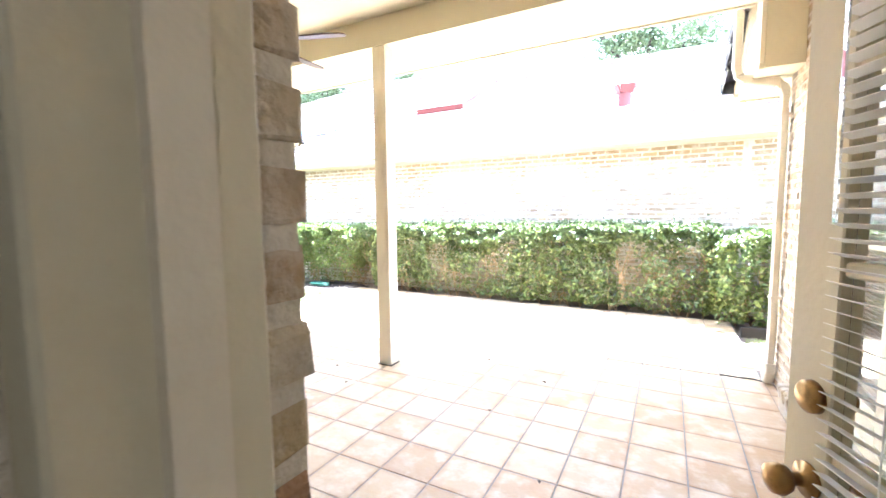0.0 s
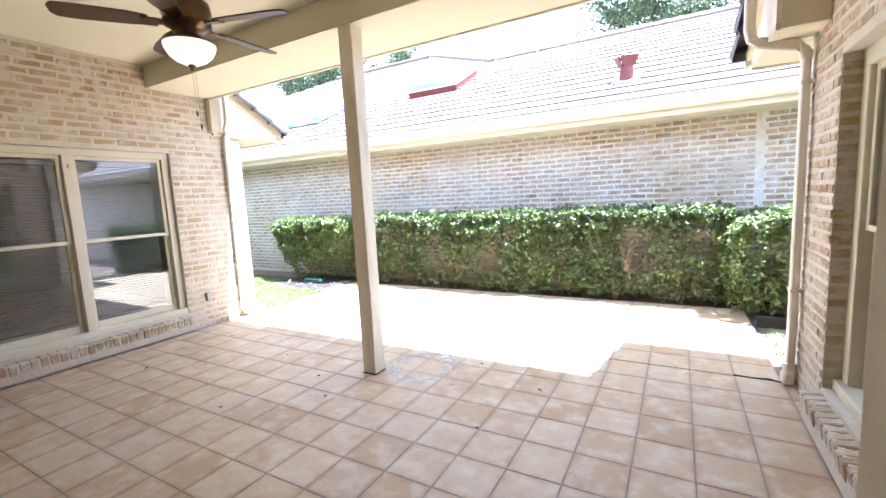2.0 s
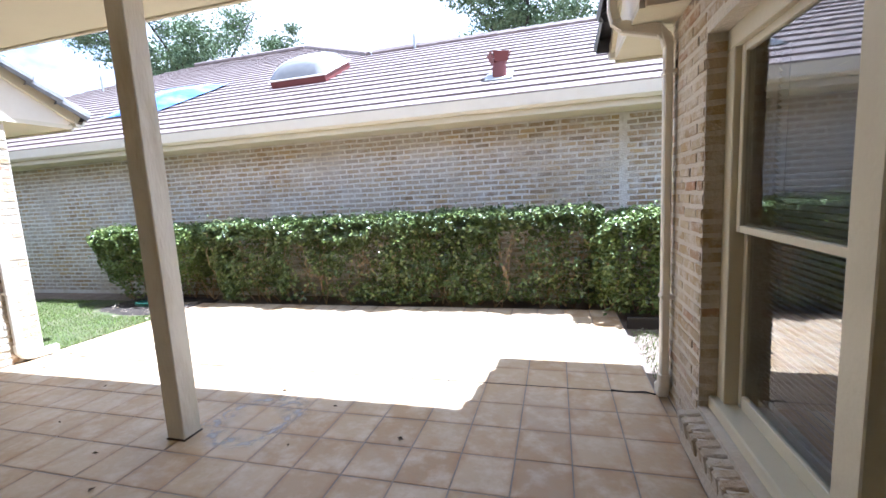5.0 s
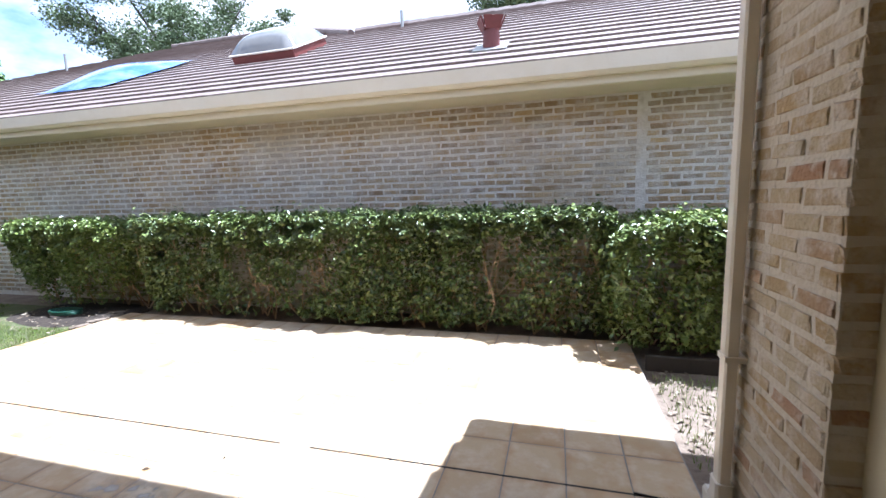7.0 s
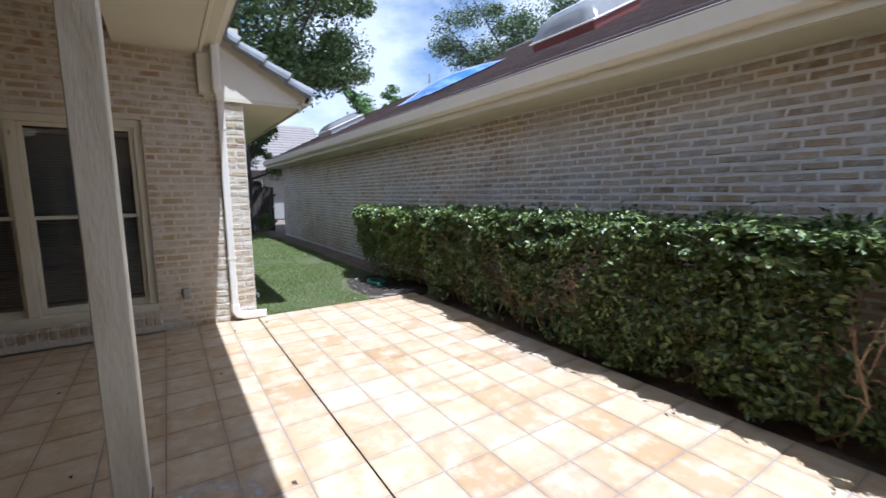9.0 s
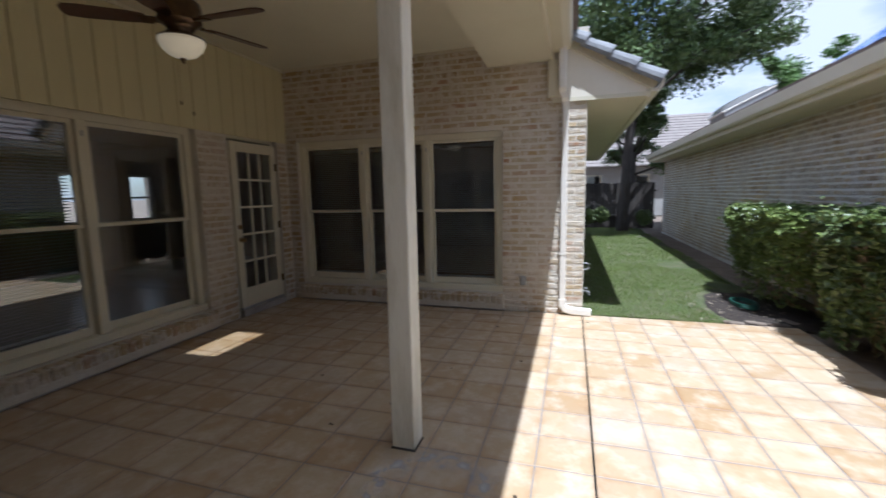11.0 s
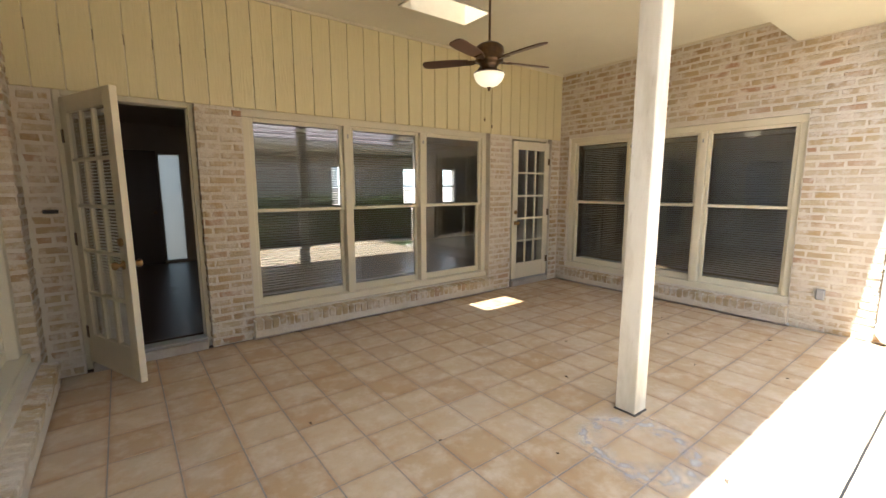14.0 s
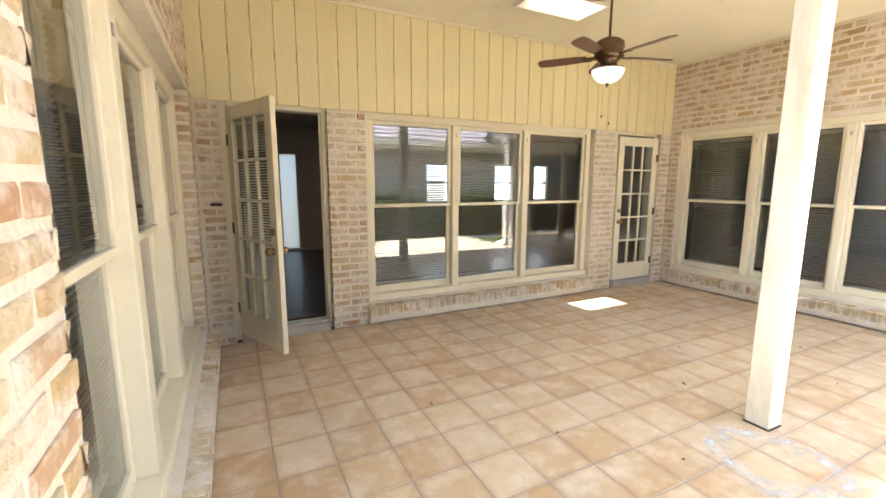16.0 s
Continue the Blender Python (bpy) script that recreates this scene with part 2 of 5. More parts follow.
_max.operation, _sum.operation, _sum.inputs[1].default_value = "MAXIMUM", "MULTIPLY_ADD", 0.22
_l.new(_edges[0].outputs[0], _max.inputs[0])
_l.new(_edges[1].outputs[0], _max.inputs[1])
_noise.inputs["Scale"].default_value, _noise.inputs["Detail"].default_value = 7.0, 4
_l.new(_geo.outputs["Position"], _noise.inputs["Vector"])
_l.new(_noise.outputs["Fac"], _sum.inputs[0])
_l.new(_max.outputs[0], _sum.inputs[2])
_range.inputs["From Min"].default_value, _range.inputs["From Max"].default_value, _range.inputs["To Max"].default_value = 0.49, 0.66, 0.62
_l.new(_sum.outputs[0], _range.inputs["Value"])
_mix.data_type, _mix.blend_type = "RGBA", "MULTIPLY"
_mix.inputs["B"].default_value = (0.72, 0.52, 0.36, 1)
_bsdf = _n["Principled BSDF"]
_old = _bsdf.inputs["Base Color"].links[0].from_socket
_l.new(_old, _mix.inputs["A"])
_l.new(_range.outputs["Result"], _mix.inputs["Factor"])
_l.new(_mix.outputs["Result"], _bsdf.inputs["Base Color"])


# ---- mesh helpers ----
class Geo:
    """Vertices and faces of one part."""

    def __init__(self):
        self.v, self.f = [], []

    def add(self, verts, faces, m=None):
        k = len(self.v)
        self.v += [tuple(m @ Vector(p)) if m else tuple(p) for p in verts]
        self.f += [tuple(i + k for i in f) for f in faces]
        return self

    def box(self, x0, x1, y0, y1, z0, z1, m=None, bevel=0.0):
        if bevel <= 0:
            vs = [(x, y, z) for z in (z0, z1) for y in (y0, y1) for x in (x0, x1)]
            return self.add(vs, [(0, 2, 3, 1), (4, 5, 7, 6), (0, 1, 5, 4), (2, 6, 7, 3), (0, 4, 6, 2), (1, 3, 7, 5)], m)
        bm = bmesh.new()
        bmesh.ops.create_cube(bm, size=1)
        for p in bm.verts:
            p.co = ((x0 + x1) / 2 + p.co.x * (x1 - x0), (y0 + y1) / 2 + p.co.y * (y1 - y0), (z0 + z1) / 2 + p.co.z * (z1 - z0))
        bmesh.ops.bevel(bm, geom=bm.edges[:], offset=bevel, segments=1, affect="EDGES")
        bm.verts.index_update()
        self.add([p.co[:] for p in bm.verts], [[p.index for p in f.verts] for f in bm.faces], m)
        bm.free()
        return self

    def lathe(self, profile, segments=24, m=None):
        """Turns (radius, z) pairs round z."""
        vs = [(r * math.cos(2 * math.pi * k / segments), r * math.sin(2 * math.pi * k / segments), z) for r, z in profile for k in range(segments)]
        fs = [(a * segments + k, a * segments + (k + 1) % segments, (a + 1) * segments + (k + 1) % segments, (a + 1) * segments + k) for a in range(len(profile) - 1) for k in range(segments)]
        n = len(profile) - 1
        fs += [tuple(reversed(range(segments))), tuple(n * segments + k for k in range(segments))]
        return self.add(vs, fs, m)

    def tube(self, path, radii, sides=6, m=None):
        """A tube along points."""
        rings = []
        pts = [Vector(p) for p in path]
        for k, p in enumerate(pts):
            d = (pts[min(k + 1, len(pts) - 1)] - pts[max(k - 1, 0)]).normalized()
            side = d.cross(Vector((0, 0, 1)) if abs(d.z) < 0.95 else Vector((1, 0, 0))).normalized()
            up = side.cross(d)
            r = radii[k] if isinstance(radii, (list, tuple)) else radii
            ring = []
            for s in range(sides):
                a = 2 * math.pi * s / sides + (math.pi / 4 if sides == 4 else 0)
                ring.append(p + side * math.cos(a) * r + up * math.sin(a) * r)
            rings.append(ring)
        vs = [q for ring in rings for q in ring]
        fs = [(a * sides + s, a * sides + (s + 1) % sides, (a + 1) * sides + (s + 1) % sides, (a + 1) * sides + s) for a in range(len(pts) - 1) for s in range(sides)]
        fs += [tuple(reversed(range(sides))), tuple((len(pts) - 1) * sides + s for s in range(sides))]
        return self.add(vs, fs, m)

    def mesh(self, name, mat, smooth=False):
        me = bpy.data.meshes.new(name)
        me.from_pydata(self.v, [], self.f)
        me.materials.append(mat)
        if smooth:
            me.shade_smooth()
        return me


def part(name, geo, mat, parent=None, label="", smooth=False):
    ob = new(name, geo if isinstance(geo, bpy.types.Mesh) else geo.mesh(name, mat, smooth))
    if parent:
        ob.parent = parent
    return tagged(ob, label)


def thing(name, label, category, m=None, group="", kind=""):
    ob = new(name)
    ob.empty_display_size = 0.1
    if m:
        ob.matrix_world = m
    return tagged(ob, label, category, group, kind)


def solid(name, geo, mat, label, category="", kind="", smooth=False, group=""):
    return tagged(part(name, geo, mat, None, "", smooth), label, category, group, kind)


def axis_m(origin, along, out):
    """Local x along a wall, y out of it, z up."""
    a, o = Vector(along), Vector(out)
    m = Matrix((a, o, (0, 0, 1))).transposed().to_4x4()
    m.translation = origin
    return m


def rects(u0, u1, z0, z1, holes):
    """The rectangle less its holes, as rectangles."""
    us = sorted({u0, u1, *[min(max(h[k], u0), u1) for h in holes for k in (0, 1)]})
    out = []
    for a, b in zip(us, us[1:]):
        zs, cur = sorted([h[2:] for h in holes if h[0] < (a + b) / 2 < h[1]]), z0
        for lo, hi in zs:
            if lo > cur:
                out.append((a, b, cur, lo))
            cur = max(cur, hi)
        if cur < z1:
            out.append((a, b, cur, z1))
    return out


# ---- bricks ----
COURSE, LONG = 0.0762, 0.216
rb = random.Random(5)


def brick_mesh(name, length, mat, seed):
    r = random.Random(seed)
    h, d = 0.0255, 0.004
    j = lambda a: r.uniform(-a, a)
    vs = []
    for inset, y in ((0.0, -0.03), (0.001, d - 0.005), (0.007, d)):
        for sx, sz in ((-1, -1), (1, -1), (1, 1), (-1, 1)):
            vs.append((sx * (length / 2 - inset + j(0.007)), y + j(0.0025) * (inset > 0), sz * (h - inset * 0.7 + j(0.0055))))
    fs = [(8, 9, 10, 11)] + [(a + k, a + (k + 1) % 4, a + 4 + (k + 1) % 4, a + 4 + k) for a in (0, 4) for k in range(4)]
    g = Geo().add(vs, [tuple(reversed(f)) for f in fs])
    return g, g.mesh(name, mat)


def brick_set(mat):
    return [brick_mesh("brick", 0.194, mat, k) for k in range(7)], [brick_mesh("brick", 0.094, mat, 20 + k) for k in range(4)]


def bricks(parent, m, u0, u1, z0, z1, holes, kit, near=None, limit=300, phase=0.0):
    """Running bond on a wall: bricks inside the stretch near become parts of their own, the rest one joined part."""
    rest, single = Geo(), 0
    for row in range(int(round((z1 - z0) / COURSE))):
        z = z0 + (row + 0.5) * COURSE
        spans, cuts = [], sorted([(h[0], h[1]) for h in holes if h[2] - 0.02 < z < h[3] + 0.02])
        cur = u0
        for a, b in cuts:
            if a > cur:
                spans.append((cur, min(a, u1)))
            cur = max(cur, b)
        if cur < u1:
            spans.append((cur, u1))
        for a, b in spans:
            start = math.floor((a - phase) / LONG - 1) * LONG + phase + (row % 2) * LONG / 2
            u = start
            while u < b:
                lo, hi = max(u, a), min(u + LONG, b)
                u += LONG
                if hi - lo < 0.045:
                    continue
                n = hi - lo
                g, me = rb.choice(kit[0] if n > 0.13 else kit[1])
                full = (0.216 if n > 0.13 else 0.114)
                scale = (n - 0.018) / (full - 0.020)
                t = m @ Matrix.Translation(((lo + hi) / 2, rb.uniform(-0.003, 0.003), z + rb.uniform(-0.003, 0.003))) @ Matrix.Rotation(rb.uniform(-0.012, 0.012), 4, "Y") @ Matrix.Diagonal((scale, 1, 1, 1))
                if near and single < limit and near[0] <= (lo + hi) / 2 <= near[1] and near[2] <= z <= near[3]:
                    ob = new("brick", me)
                    ob.parent = parent
                    ob.matrix_parent_inverse = Matrix()
                    ob.matrix_basis = parent.matrix_world.inverted() @ t
                    single += 1
                else:
                    rest.add(g.v, g.f, t)
    if rest.v:
        ob = part("brickwork", rest, kit[0][0][1].materials[0], parent)
        tagged(ob, kind="stuff")
        ob.matrix_basis = parent.matrix_world.inverted()


# ---- plan ----
PITCH = 0.311
Y_HOUSE, X_WEST, X_EAST = -4.05, -5.22, 1.0
CEIL, SOFFIT = 3.22, 2.97
T = 0.22
KIT, KIT_FAR = brick_set(BRICK), brick_set(BRICK_FAR)

M_HOUSE = axis_m((0, Y_HOUSE, 0), (1, 0, 0), (0, 1, 0))
M_WEST = axis_m((X_WEST, 0, 0), (0, -1, 0), (1, 0, 0))
M_EAST = axis_m((X_EAST, 0, 0), (0, 1, 0), (-1, 0, 0))

# Openings as (along, along, low, high) on each wall.
WIN_H = (-3.70, -0.53, 0.23, 2.24)
DOOR_H = (-0.145, 0.78, 0.0, 2.24)
DOOR2_H = (-5.02, -4.13, 0.0, 2.24)
WIN_W = (0.97, 3.87, 0.24, 2.24)
WIN_E = (-3.78, -0.65, 0.26, 2.24)


def wall(name, m, u0, u1, z0, z1, holes, mat, label, depth=T, face=-0.0015):
    g = Geo()
    for a, b, lo, hi in rects(u0, u1, z0, z1, holes):
        g.box(a, b, face - depth, face, lo, hi, m)
    return solid(name, g, mat, label, "wall", "structure")


wall_south = wall("wall_south", M_HOUSE, -5.25, 1.2, 0.0, 2.24, [WIN_H, DOOR_H, DOOR2_H], MORTAR, "cream mortared brick house wall under tan siding")
wall_west = wall("wall_west", M_WEST, 0.0, 4.27, 0.0, 3.30, [WIN_W], MORTAR, "weathered tan and cream brick wall of the patio")
wall_east = wall("wall_east", M_EAST, -4.27, 0.0, 0.0, 3.30, [WIN_E], MORTAR, "weathered tan and cream brick wall beside the door")

# Siding above the house wall: upright boards with grooves between them.
g = Geo().box(-5.25, 1.2, -T, -0.004, 2.24, CEIL + 0.03, M_HOUSE)
siding = solid("wall_siding", g, PAINT, "tan painted vertical board siding above the windows", "wall", "structure")
board = Geo().box(0.0, 0.183, -0.004, 0.012, 2.225, CEIL, None, 0.003).mesh("plank", SIDING)
for k in range(33):
    ob = new("plank", board)
    ob.parent = siding
    ob.matrix_basis = M_HOUSE @ Matrix.Translation((-5.215 + k * 0.1905, 0, 0))

# ---- ground ----
g = Geo()
g.add([(-600, -600, -0.06), (600, -600, -0.06), (600, 600, -0.06), (-600, 600, -0.06)], [(0, 1, 2, 3)])
solid("ground", g, SOIL, "bare brown soil around the houses", "ground", "structure")
g = Geo()
xs, ys = [-18.6 + 0.3 * k for k in range(45)], [-0.02 + 0.2 * k for k in range(13)]
for x in xs:
    for y in ys:
        g.v.append((x, y, -0.035 + 0.02 * noise.noise((x * 1.3, y * 1.3, 3.0))))
for a in range(len(xs) - 1):
    for b in range(len(ys) - 1):
        k = a * len(ys) + b
        g.f.append((k, k + len(ys), k + len(ys) + 1, k + 1))
solid("lawn", g, LAWN, "narrow green lawn between two brick houses", "lawn", "structure", True)
rg = np.random.RandomState(4)


def blades(count, x0, x1, y0, y1, height, width):
    px, py = rg.uniform(x0, x1, count), rg.uniform(y0, y1, count)
    keep = np.array([noise.noise((x * 0.9, y * 0.9, 8.0)) > -0.9 + max(0.0, y - 1.35) * 0.9 for x, y in zip(px, py)])
    keep &= ((px + 6.05) / 1.15) ** 2 + ((py - 2.1) / 0.62) ** 2 > 1
    px, py = px[keep], py[keep]
    k = len(px)
    a, h = rg.uniform(0, 6.28, k), height * rg.uniform(0.5, 1.2, k)
    lean = rg.uniform(-0.5, 0.5, (k, 2)) * h[:, None]
    v = np.zeros((k, 3, 3))
    v[:, 0] = np.stack([px - np.cos(a) * width, py - np.sin(a) * width, np.full(k, -0.04)], 1)
    v[:, 1] = np.stack([px + np.cos(a) * width, py + np.sin(a) * width, np.full(k, -0.04)], 1)
    v[:, 2] = np.stack([px + lean[:, 0], py + lean[:, 1], -0.03 + h], 1)
    return v.reshape(-1, 3), np.arange(3 * k).reshape(-1, 3)


v1, f1 = blades(26000, -9.5, -5.26, 0.0, 2.3, 0.035, 0.0035)
v2, f2 = blades(22000, -18.4, -9.5, 0.0, 2.4, 0.04, 0.006)
v3, f3 = blades(1300, 0.98, 1.9, 0.3, 1.5, 0.045, 0.003)
me = bpy.data.meshes.new("grass")
me.from_pydata(np.concatenate([v1, v2, v3]).tolist(), [], np.concatenate([f1, f2 + len(v1), f3 + len(v1) + len(v2)]).tolist())
me.materials.append(GRASS)
tagged(new("grass", me), "short mown green grass blades", "grass", kind="stuff")

# ---- patio floor: slab, with tiles laid at the end of the file ----
X0, X1, X1_NORTH, Y0, Y1 = -5.215, 0.995, 0.925, -4.05, 7 * PITCH
g = Geo().box(X0, X1, Y0, 0.0, -0.12, 0.0018).box(X0, X1_NORTH, 0.0, Y1, -0.12, 0.0018)
floor = solid("floor", g, GROUT, "terracotta tiled patio floor with dark grout", "floor", "structure")
# the wide expansion joint and some cracked grout
g = Geo()
rj = random.Random(2)
x = X0
while x < X1_NORTH - 0.02:
    e = min(x + rj.uniform(0.1, 0.4), X1_NORTH - 0.01)
    if rj.random() < 0.98:
        g.box(x, e, -0.006 + rj.uniform(-0.002, 0.001), 0.005, -0.003, 0.0056)
    x = e
solid("expansion_joint", g, IRON, "dark expansion joint across the tiled patio", "trim", "structure")

# ---- ceiling, header, fascia and low roof ----
HOLE = (-2.67, -1.84, -3.39, -2.96)
g = Geo()
for a, b, lo, hi in rects(X_WEST - 0.1, X_EAST + 0.1, -4.2, -1.14, [HOLE]):
    g.box(a, b, lo, hi, CEIL, CEIL + 0.05)
solid("ceiling", g, CEILING, "cream painted patio ceiling with a skylight opening", "ceiling", "structure")
g = Geo()
x0, x1, y0, y1 = HOLE
for a in ((x0 + 0.001, x0 + 0.02, y0 + 0.001, y1 - 0.001), (x1 - 0.02, x1 - 0.001, y0 + 0.001, y1 - 0.001), (x0 + 0.02, x1 - 0.02, y0 + 0.001, y0 + 0.02), (x0 + 0.02, x1 - 0.02, y1 - 0.02, y1 - 0.001)):
    g.box(*a, CEIL - 0.012, 3.60)
SKY_PANE = bpy.data.materials.new("smoked_skylight_acrylic")
SKY_PANE.use_nodes = True
_n, _l = SKY_PANE.node_tree.nodes, SKY_PANE.node_tree.links
_n.clear()
_tr, _gl, _mx, _o = _n.new("ShaderNodeBsdfTransparent"), _n.new("ShaderNodeBsdfGlossy"), _n.new("ShaderNodeMixShader"), _n.new("ShaderNodeOutputMaterial")
_tr.inputs["Color"].default_value, _gl.inputs["Roughness"].default_value, _mx.inputs["Fac"].default_value = (0.50, 0.44, 0.34, 1), 0.1, 0.06
_l.new(_tr.outputs[0], _mx.inputs[1])
_l.new(_gl.outputs[0], _mx.inputs[2])
_l.new(_mx.outputs[0], _o.inputs["Surface"])
solid("skylight_pane", Geo().add([(x0 + 0.02, y0 + 0.02, 3.57), (x1 - 0.02, y0 + 0.02, 3.57), (x1 - 0.02, y1 - 0.02, 3.57), (x0 + 0.02, y1 - 0.02, 3.57)], [(0, 1, 2, 3)]), SKY_PANE, "smoked acrylic pane closing the patio skylight", "skylight", "structure")
solid("skylight_shaft", g, PAINT_PALE, "white painted skylight shaft above the patio ceiling", "skylight", "structure")
g = Geo()
for a, b, lo, hi in rects(X_WEST + 0.02, 0.69, -4.25, -0.12, [HOLE]):
    g.add([(a, lo, 3.47 - 0.08 * (lo + 3.2)), (b, lo, 3.47 - 0.08 * (lo + 3.2)), (b, hi, 3.47 - 0.08 * (hi + 3.2)), (a, hi, 3.47 - 0.08 * (hi + 3.2)),
           (a, lo, 3.53 - 0.08 * (lo + 3.2)), (b, lo, 3.53 - 0.08 * (lo + 3.2)), (b, hi, 3.53 - 0.08 * (hi + 3.2)), (a, hi, 3.53 - 0.08 * (hi + 3.2))],
          [(0, 3, 2, 1), (4, 5, 6, 7), (0, 1, 5, 4), (1, 2, 6, 5), (2, 3, 7, 6), (3, 0, 4, 7)])
solid("roof", g, ROOF, "low brown roof over the patio", "roof", "structure")
g = Geo().box(X_WEST - 0.004, X_EAST + 0.004, -1.14, -0.42, SOFFIT, CEIL + 0.05)
solid("beam", g, CEILING, "deep cream painted header over the patio post", "beam", "structure")
g = Geo().box(X_WEST + 0.004, 0.69, -0.42, -0.385, SOFFIT - 0.015, 3.20, None, 0.004)
solid("fascia", g, PAINT, "tan painted fascia board at the patio eave", "trim", "structure")
g = Geo()
prof = [(-0.385, 3.16), (-0.385, 3.04), (-0.27, 3.03), (-0.20, 3.07), (-0.17, 3.15), (-0.185, 3.15), (-0.21, 3.08), (-0.27, 3.045), (-0.37, 3.05), (-0.37, 3.16)]
for x in (X_WEST + 0.05, 0.67):
    g.v += [(x, y, z) for y, z in prof]
k = len(prof)
g.f = [(a, (a + 1) % k, k + (a + 1) % k, k + a) for a in range(k)] + [tuple(range(k)), tuple(reversed(range(k, 2 * k)))]
solid("patio_gutter", g, PAINT, "tan painted metal gutter along the patio eave", "gutter")
g = Geo().box(X_WEST + 0.004, X_WEST + 0.02, -4.03, -1.15, CEIL - 0.025, CEIL - 0.002)
g.box(X_WEST + 0.01, X_EAST - 0.01, Y_HOUSE + 0.013, Y_HOUSE + 0.03, CEIL - 0.03, CEIL - 0.002)
solid("trim", g, PAINT, "thin cream trim where walls meet the ceiling", "trim", "structure")

# ---- post ----
post = thing("patio_post", "square weathered cream wooden post on the tiled floor", "post", pose(-2.195, -1.06, 0))
part("shaft", Geo().box(-0.07, 0.07, -0.07, 0.07, 0.012, SOFFIT, None, 0.006), POST_PAINT, post)
part("rotted_foot", Geo().box(-0.076, 0.076, -0.076, 0.076, 0.0005, 0.012, None, 0.003), BARK, post, "dark rotted foot of the post")


# ---- windows ----
def window(name, m, hole, units, label, recess=0.085, c=0.075, half=0.042):
    """Rows of double-hung units in one wooden frame, set back in the brick."""
    u0, u1, z0, z1 = hole
    root = thing(name, label, "window", m, kind="structure")
    back, front = -recess - 0.09, -recess
    if recess < 0.03:
        front = 0.012
    part("frame_head", Geo().box(u0, u1, back, front, z1 - c, z1, None, 0.004), PAINT, root)
    part("frame_sill", Geo().box(u0, u1, back, front + 0.04, z0, z0 + 0.07, None, 0.006), PAINT, root)
    for a in (u0, u1 - c):
        part("frame_jamb", Geo().box(a, a + c, back, front, z0 + 0.07, z1 - c, None, 0.004), PAINT, root)
    w = (u1 - u0 - 2 * c) / units
    meet = 1.27
    for k in range(units):
        a, b = u0 + c + k * w, u0 + c + (k + 1) * w
        if k:
            part("mullion", Geo().box(a - half, a + half, back, front + 0.012, z0 + 0.07, z1 - c, None, 0.005), PAINT, root)
            a += half
        if k < units - 1:
            b -= half
        for kind, lo, hi, shift in (("upper_sash", meet - 0.02, z1 - c, 0.0), ("lower_sash", z0 + 0.07, meet + 0.02, -0.036)):
            s, f0, f1 = 0.042, front - 0.062 + shift, front - 0.028 + shift
            g = Geo()
            low = s + (0.03 if kind == "lower_sash" else -0.008)
            g.box(a + 0.003, a + s, f0, f1, lo, hi, None, 0.004).box(b - s, b - 0.003, f0, f1, lo, hi, None, 0.004)
            g.box(a + s, b - s, f0 + 0.002, f1 - 0.001, lo, lo + low, None, 0.003).box(a + s, b - s, f0 + 0.002, f1 - 0.001, hi - 0.038, hi, None, 0.003)
            sash = part(kind, g, PAINT, root)
            p = part("pane", Geo().box(a + s - 0.004, b - s + 0.004, f0 + 0.014, f0 + 0.018, lo + low - 0.004, hi - 0.034), GLASS, sash)
            p.visible_shadow = False
        if k:
            part("latch", Geo().box(a - 0.052, a - 0.034, front + 0.012, front + 0.02, z1 - 0.21, z1 - 0.165, None, 0.002), GREY_METAL, root, "small grey latch")
    return [(u0 + c + k * w + 0.06, u0 + c + (k + 1) * w - 0.06) for k in range(units)]


def blind(m, a, b, z0, z1, mat, label, inset=-0.23, tilt=38, step=0.027):
    root = thing("window_blind", label, "blind", m, "blinds behind the patio windows")
    part("headrail", Geo().box(a, b, inset - 0.03, inset + 0.03, z1 - 0.045, z1), mat, root)
    slat = Geo().box(a + 0.005, b - 0.005, -0.0165, 0.0165, -0.0008, 0.0008).mesh("slat", mat)
    rs = random.Random(round(a * 100))
    z = z1 - 0.07
    while z > z0 + 0.05:
        part("slat", slat, mat, root).matrix_basis = Matrix.Translation((0, inset, z)) @ Matrix.Rotation(radians(tilt + rs.uniform(-1.5, 1.5)), 4, "X")
        z -= step
    part("bottom_rail", Geo().box(a, b, inset - 0.014, inset + 0.014, z0 + 0.015, z0 + 0.032), mat, root)
    for u in (a + 0.12, b - 0.12):
        part("ladder_cord", Geo().tube([(u, inset + 0.02, z1 - 0.05), (u, inset + 0.02, z0 + 0.03)], 0.002, 4), mat, root)


units = window("window_1", M_HOUSE, WIN_H, 3, "cream wooden triple double-hung window beside the open door")
blind(M_HOUSE, *units[2], 0.36, 2.12, BLIND_DARK, "lowered grey horizontal blind behind the patio window")
blind(M_HOUSE, *units[1], 0.36, 2.12, BLIND_DARK, "lowered grey horizontal blind behind the patio window", tilt=12)
units = window("window_2", M_WEST, WIN_W, 3, "cream wooden triple double-hung window in the brick wing", 0.05)
for k, (a, b) in enumerate(units):
    blind(M_WEST, a, b, 0.36, 2.12, BLIND_DARK, "lowered grey horizontal blind behind the patio window", inset=-0.21, tilt=(40, 32, 20)[k])
units = window("window_3", M_EAST, WIN_E, 3, "cream wooden triple double-hung window in a deep brick reveal", 0.09, 0.10, 0.065)
for a, b in units:
    blind(M_EAST, a, b, 0.36, 2.12, BLIND_DARK, "lowered grey horizontal blind behind the patio window", inset=-0.26, tilt=48)


